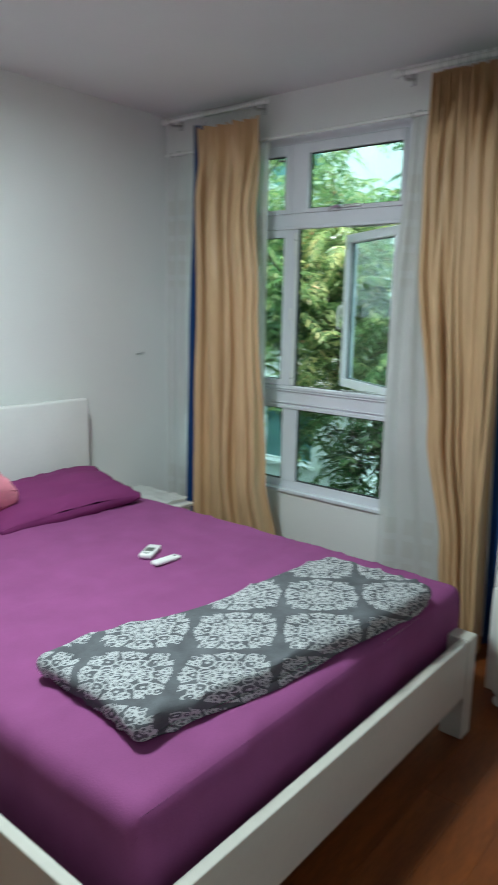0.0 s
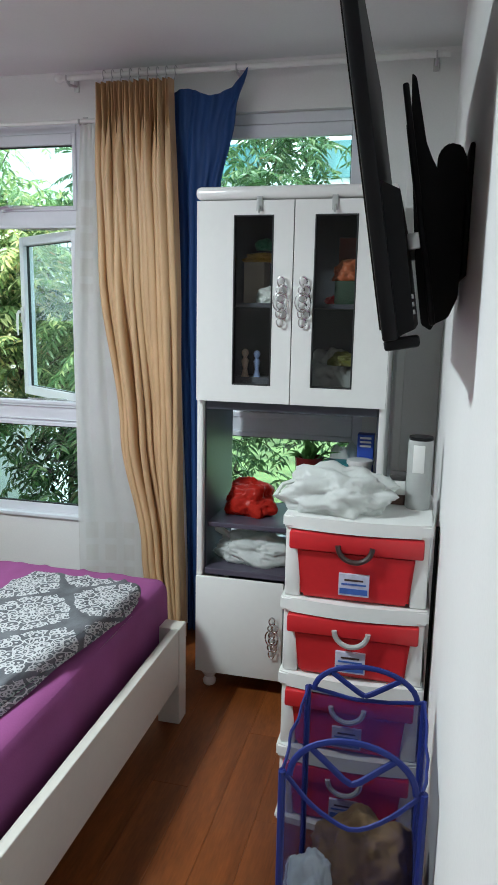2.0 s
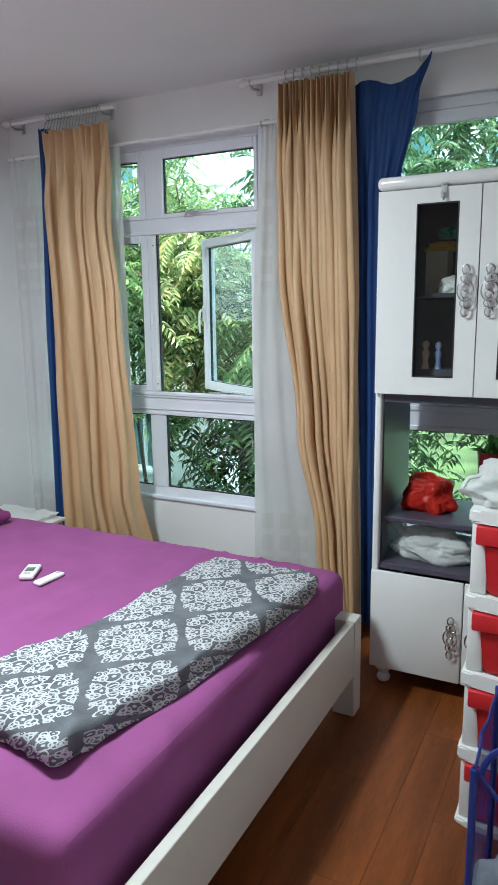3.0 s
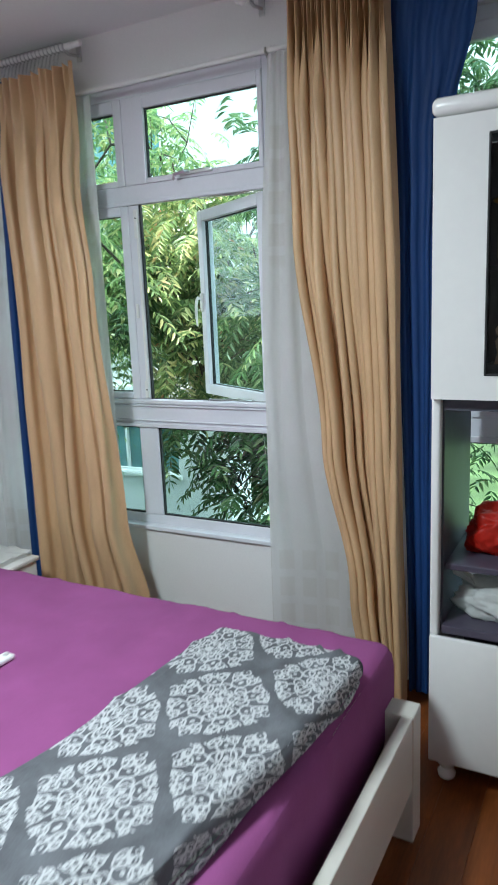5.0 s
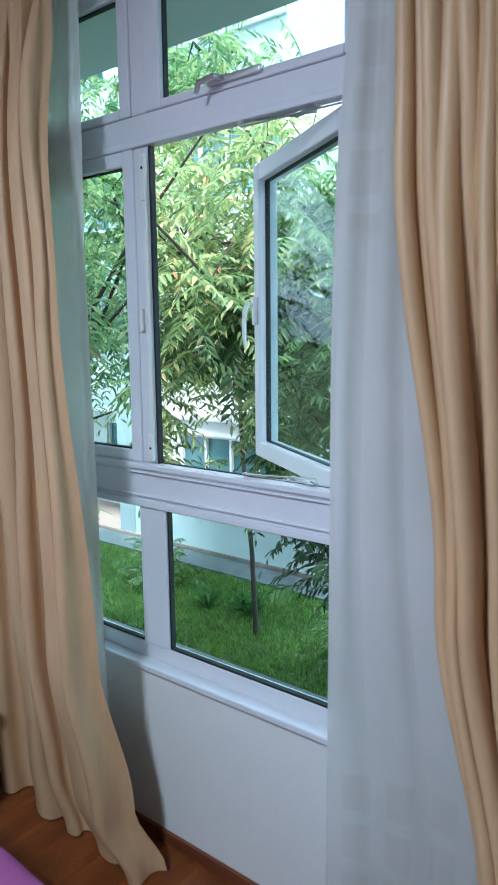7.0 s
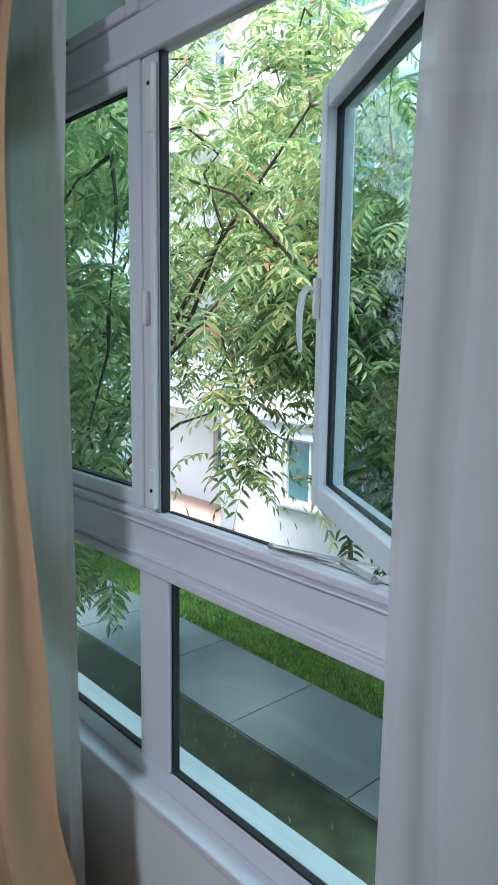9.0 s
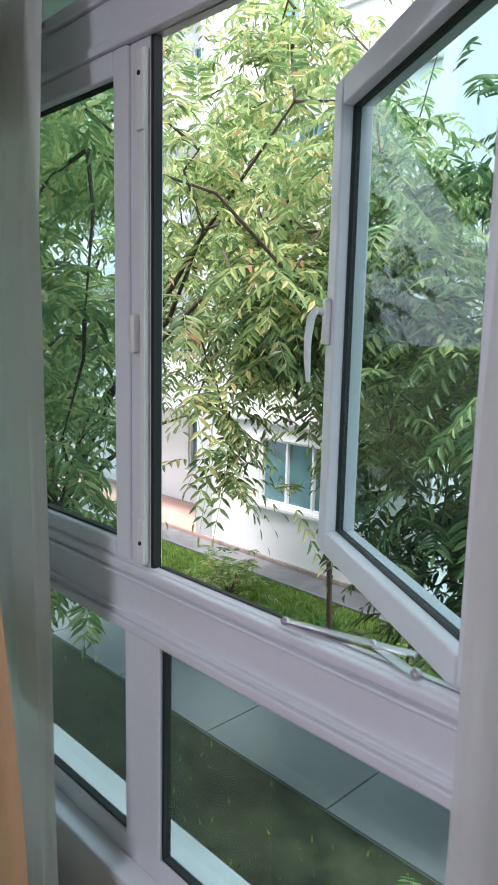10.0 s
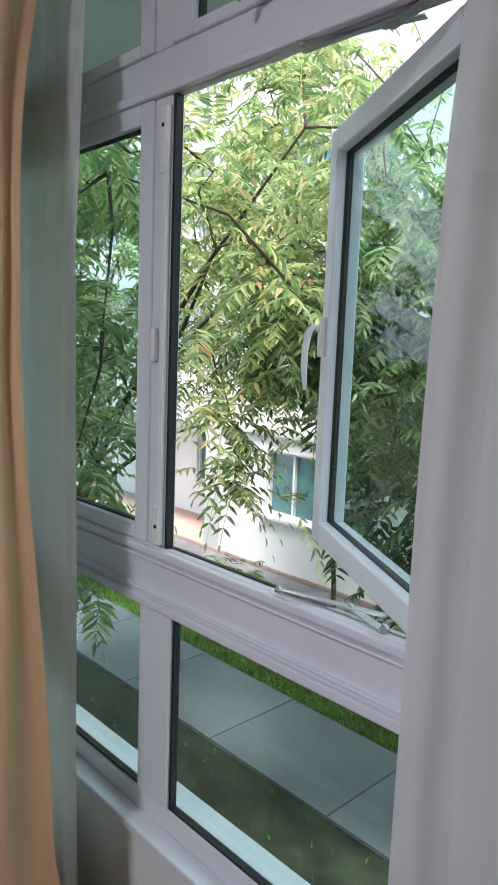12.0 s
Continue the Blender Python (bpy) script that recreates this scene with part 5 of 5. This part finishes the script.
def tree(base, centre, radii, clumps, per, leaf, seed, label, trunk_r=0.07, extra=(), keep=None, leaves=None):
    rng = random.Random(seed)
    t = empty("tree", label, "tree", base, group="trees outside the window")
    o = Vector(base)
    c = Vector(centre)
    bm = bmesh.new()
    fork = o.lerp(c, 0.45)
    fork.z = c.z - radii[2] * 0.75
    trunk = [o, o.lerp(fork, 0.35) + Vector((0.06, -0.04, 0)), o.lerp(fork, 0.7) + Vector((-0.05, 0.03, 0)), fork]
    tube(trunk, [trunk_r * 1.25, trunk_r, trunk_r * 0.9, trunk_r * 0.8], 10, bm=bm)
    limbs = []
    for i in range(7):
        a = 2 * math.pi * i / 7 + rng.uniform(-0.3, 0.3)
        e = c + Vector((math.cos(a) * radii[0] * 0.62, math.sin(a) * radii[1] * 0.62, rng.uniform(-0.35, 0.7) * radii[2]))
        m1 = fork.lerp(e, 0.35) + Vector((rng.uniform(-0.15, 0.15), rng.uniform(-0.15, 0.15), 0.25))
        m2 = fork.lerp(e, 0.7) + Vector((rng.uniform(-0.15, 0.15), rng.uniform(-0.15, 0.15), 0.2))
        tube([fork, m1, m2, e], [trunk_r * 0.5, trunk_r * 0.36, trunk_r * 0.24, trunk_r * 0.12], 7, bm=bm)
        limbs += [m1, m2, e]
    verts, faces = [], []
    spots = [(Vector(x[:3]), x[3] if len(x) > 3 else 0.25) for x in extra]
    while len(spots) < clumps + len(extra):
        d = Vector((rng.gauss(0, 1), rng.gauss(0, 1), rng.gauss(0, 1))).normalized()
        k = rng.uniform(0.25, 1.0) ** 0.5
        p = c + Vector((d.x * radii[0], d.y * radii[1], d.z * radii[2])) * k
        if keep and not keep(p):
            continue
        spots.append((p, rng.uniform(0.28, 0.48)))
    spots.sort(key=lambda s: min((q - s[0]).length for q in limbs))
    for p, r in spots:
        near = min(limbs, key=lambda q: (q - p).length)
        mid = near.lerp(p, 0.5) + Vector((rng.uniform(-0.1, 0.1), rng.uniform(-0.1, 0.1), 0.12))
        tube([near, mid, p], [0.012, 0.009, 0.004], 5, bm=bm)
        limbs.append(p)
        for i in range(per if r > 0.2 else per // 2):
            q = p + Vector((rng.gauss(0, r), rng.gauss(0, r), rng.gauss(0, r * 0.8))) * 0.62
            d = Vector((rng.gauss(0, 1), rng.gauss(0, 1), rng.gauss(0.05, 0.5)))
            frond(verts, faces, q, d, rng.uniform(0.28, 0.48), rng, leaf)
    bmesh.ops.translate(bm, verts=bm.verts, vec=-o)
    part("trunk", bm, BARK, t)
    me = bpy.data.meshes.new("crown")
    me.from_pydata([(x - o.x, y - o.y, z - o.z) for x, y, z in verts], [], faces)
    me.materials.append(leaves or LEAVES)
    cr = new("crown", me)
    cr.parent = t
    return t


def gap(p):
    """Keeps the crowns off the block and leaves the lawn open below them beyond the open casement."""
    a = math.degrees(math.atan2(0.3 - p.x, p.y + 0.5))
    return p.y > 1.6 and not (38 < a < 61 and p.z < 1.05) and not (p.x > -4.9 and p.y > 4.4 and p.z > 3.4) and not (p.z > 1.7 and noise.noise(p * 0.85) < -0.17)


tree((-6.6, 2.3, G), (-4.6, 3.0, 1.5), (2.9, 1.6, 2.6), 108, 23, 0.098, 1, "leafy green tree with long drooping compound leaves", 0.07,
     extra=((-3.32, 2.65, 0.92, 0.14), (-3.35, 2.70, 0.66, 0.08), (-3.33, 2.70, 0.44, 0.06), (-5.2, 2.2, -0.4), (-5.5, 2.1, -0.9), (-4.6, 1.7, 0.6), (-5.2, 1.7, 1.4),
            (-4.9, 1.8, 0.0), (-2.5, 1.05, 1.5), (-2.9, 1.15, 0.9), (-3.3, 1.05, 1.9), (-3.1, 1.2, 0.3), (-3.6, 1.3, 1.2), (-4.0, 1.2, 2.3), (-4.1, 1.4, 0.5), (-2.7, 1.2, 2.3), (-3.7, 1.3, -0.2)), keep=gap)
tree((-5.15, 6.3, G), (-5.5, 6.0, 2.9), (2.6, 1.5, 2.7), 78, 15, 0.13, 2, "slender young tree with yellowish green leaves, lightened as if backlit", 0.034, keep=gap, leaves=BACKLIT)
tree((-1.3, 5.6, G), (-1.0, 5.3, 1.4), (2.4, 1.5, 2.8), 75, 15, 0.13, 3, "bushy green tree in front of the cabinet window", 0.08, leaves=DIMMED)
tree((-2.2, 5.2, G), (-2.5, 4.2, 1.1), (1.7, 1.2, 1.6), 52, 15, 0.13, 6, "leafy green tree close to the bed window", 0.05, keep=gap, leaves=DIMMED,
     extra=((-2.4, 3.9, -0.5), (-2.2, 4.0, -0.9), (-2.0, 3.8, -0.3)))
tree((-9.8, 4.6, G), (-9.4, 4.9, 2.4), (2.6, 1.6, 3.2), 38, 14, 0.135, 4, "leafy tree further along the lawn", 0.08, keep=gap, leaves=BACKLIT)
tree((2.4, 5.0, G), (2.2, 5.0, 2.6), (2.2, 1.5, 2.6), 45, 14, 0.135, 5, "leafy tree beyond the cabinet window", 0.08, leaves=DIMMED)

# ---- lawn grass and planting ----
rng = random.Random(7)
verts, faces = [], []
for i in range(60000):
    x, y = rng.uniform(-13, 1.5), rng.choice((rng.uniform(0.3, 3.95), *(rng.uniform(5.4, 7.94) for _ in range(4))))
    # few blades near the block, so the strip reads dark as in shade
    if y < 3.96 and rng.random() < 0.88:
        continue
    h, a = rng.uniform(0.03, 0.085), rng.uniform(0, 6.28)
    dx, dy = math.cos(a) * 0.012, math.sin(a) * 0.012
    lx, ly = rng.uniform(-0.03, 0.03), rng.uniform(-0.03, 0.03)
    k = len(verts)
    verts += [(x - dx, y - dy, G), (x + dx, y + dy, G), (x + lx, y + ly, G + h)]
    faces.append((k, k + 1, k + 2))
me = bpy.data.meshes.new("lawn_grass")
me.from_pydata(verts, [], faces)
me.materials.append(thin_mat("grass_blade", (0.21, 0.34, 0.065), 0.3, vary=0.3, island=0.35))
tagged(new("lawn_grass", me), "short green lawn grass, sparse beside the block", "grass", kind="stuff")


def strap_plant(x, y, n, ln, seed, label):
    rng = random.Random(seed)
    bm = bmesh.new()
    for i in range(n):
        a, e, L = rng.uniform(0, 6.28), rng.uniform(0.7, 1.4), ln * rng.uniform(0.6, 1.1)
        d = Vector((math.cos(a), math.sin(a), 0))
        s = Vector((-math.sin(a), math.cos(a), 0))
        pr = None
        for k in range(6):
            t = k / 5
            p = d * L * t * math.cos(e) * (1 + 0.7 * t) + Vector((0, 0, L * t * math.sin(e) * (1 - 0.38 * t * t)))
            w = 0.017 * (1 - t) ** 0.6 + 0.001
            row = [bm.verts.new(p - s * w), bm.verts.new(p - Vector((0, 0, w * 0.5))), bm.verts.new(p + s * w)]
            if pr:
                bm.faces.new((pr[0], pr[1], row[1], row[0])), bm.faces.new((pr[1], pr[2], row[2], row[1]))
            pr = row
    ob = part("clump_plant", bm, LEAF, angle=180)
    ob.location = (x, y, G)
    return tagged(ob, label, "plant", group="plants on the lawn")


strap_plant(-6.35, 6.60, 46, 0.55, 1, "clump of long strap-like green leaves on the lawn")
strap_plant(-5.60, 6.85, 40, 0.50, 3, "dark clump of strap-like leaves near the block")
strap_plant(-5.85, 6.85, 34, 0.48, 2, "smaller clump of strap-like green leaves on the lawn")
for x, y, s, lb in ((-7.8, 6.9, 3, "low leafy green shrub on the lawn"), (-3.4, 6.3, 4, "leafy green shrub on the lawn"), (-1.6, 3.0, 6, "low green shrub beside the block"), (0.6, 3.2, 8, "low green shrub near the cabinet window")):
    rg = random.Random(s)
    sh = empty("shrub", lb, "shrub", (x, y, G), group="shrubs on the lawn")
    vv, ff = [], []
    bm = bmesh.new()
    for i in range(70):
        p = Vector((rg.gauss(0, 0.22), rg.gauss(0, 0.22), abs(rg.gauss(0.25, 0.2)) + 0.05))
        frond(vv, ff, p, Vector((p.x, p.y, 0.25)), 0.3, rg, 0.11)
        if i % 6 == 0:
            tube([(0, 0, 0), (p.x * 0.5, p.y * 0.5, p.z * 0.7), p], [0.012, 0.008, 0.004], 5, bm=bm)
    part("stems", bm, BARK, sh)
    me = bpy.data.meshes.new("leaves")
    me.from_pydata(vv, [], ff)
    me.materials.append(LEAVES)
    lv = new("leaves", me)
    lv.parent = sh


# ---- floor planks ----
PW, PL = 0.122, 1.20
bm = box(0, PW - 0.0007, 0, PL - 0.0008, -0.0105, 0.0, 0.0005, 1)
first = part("plank", bm, PLANK, floor, smooth=False)
mesh = first.data
scene.collection.objects.unlink(first)
bpy.data.objects.remove(first)
i, x = 0, XL
while x < XR:
    y = YB - (i * 0.43) % PL
    while y < YW - 0.02:
        y0, y1 = max(y, YB), min(y + PL, YW - 0.001)
        if y1 - y0 > 0.02:
            p = new("plank", mesh)
            p.parent, p.location, p.scale = floor, (x, y0, 0), (1, (y1 - y0) / PL, 1)
        y += PL
    x += PW
    i += 1
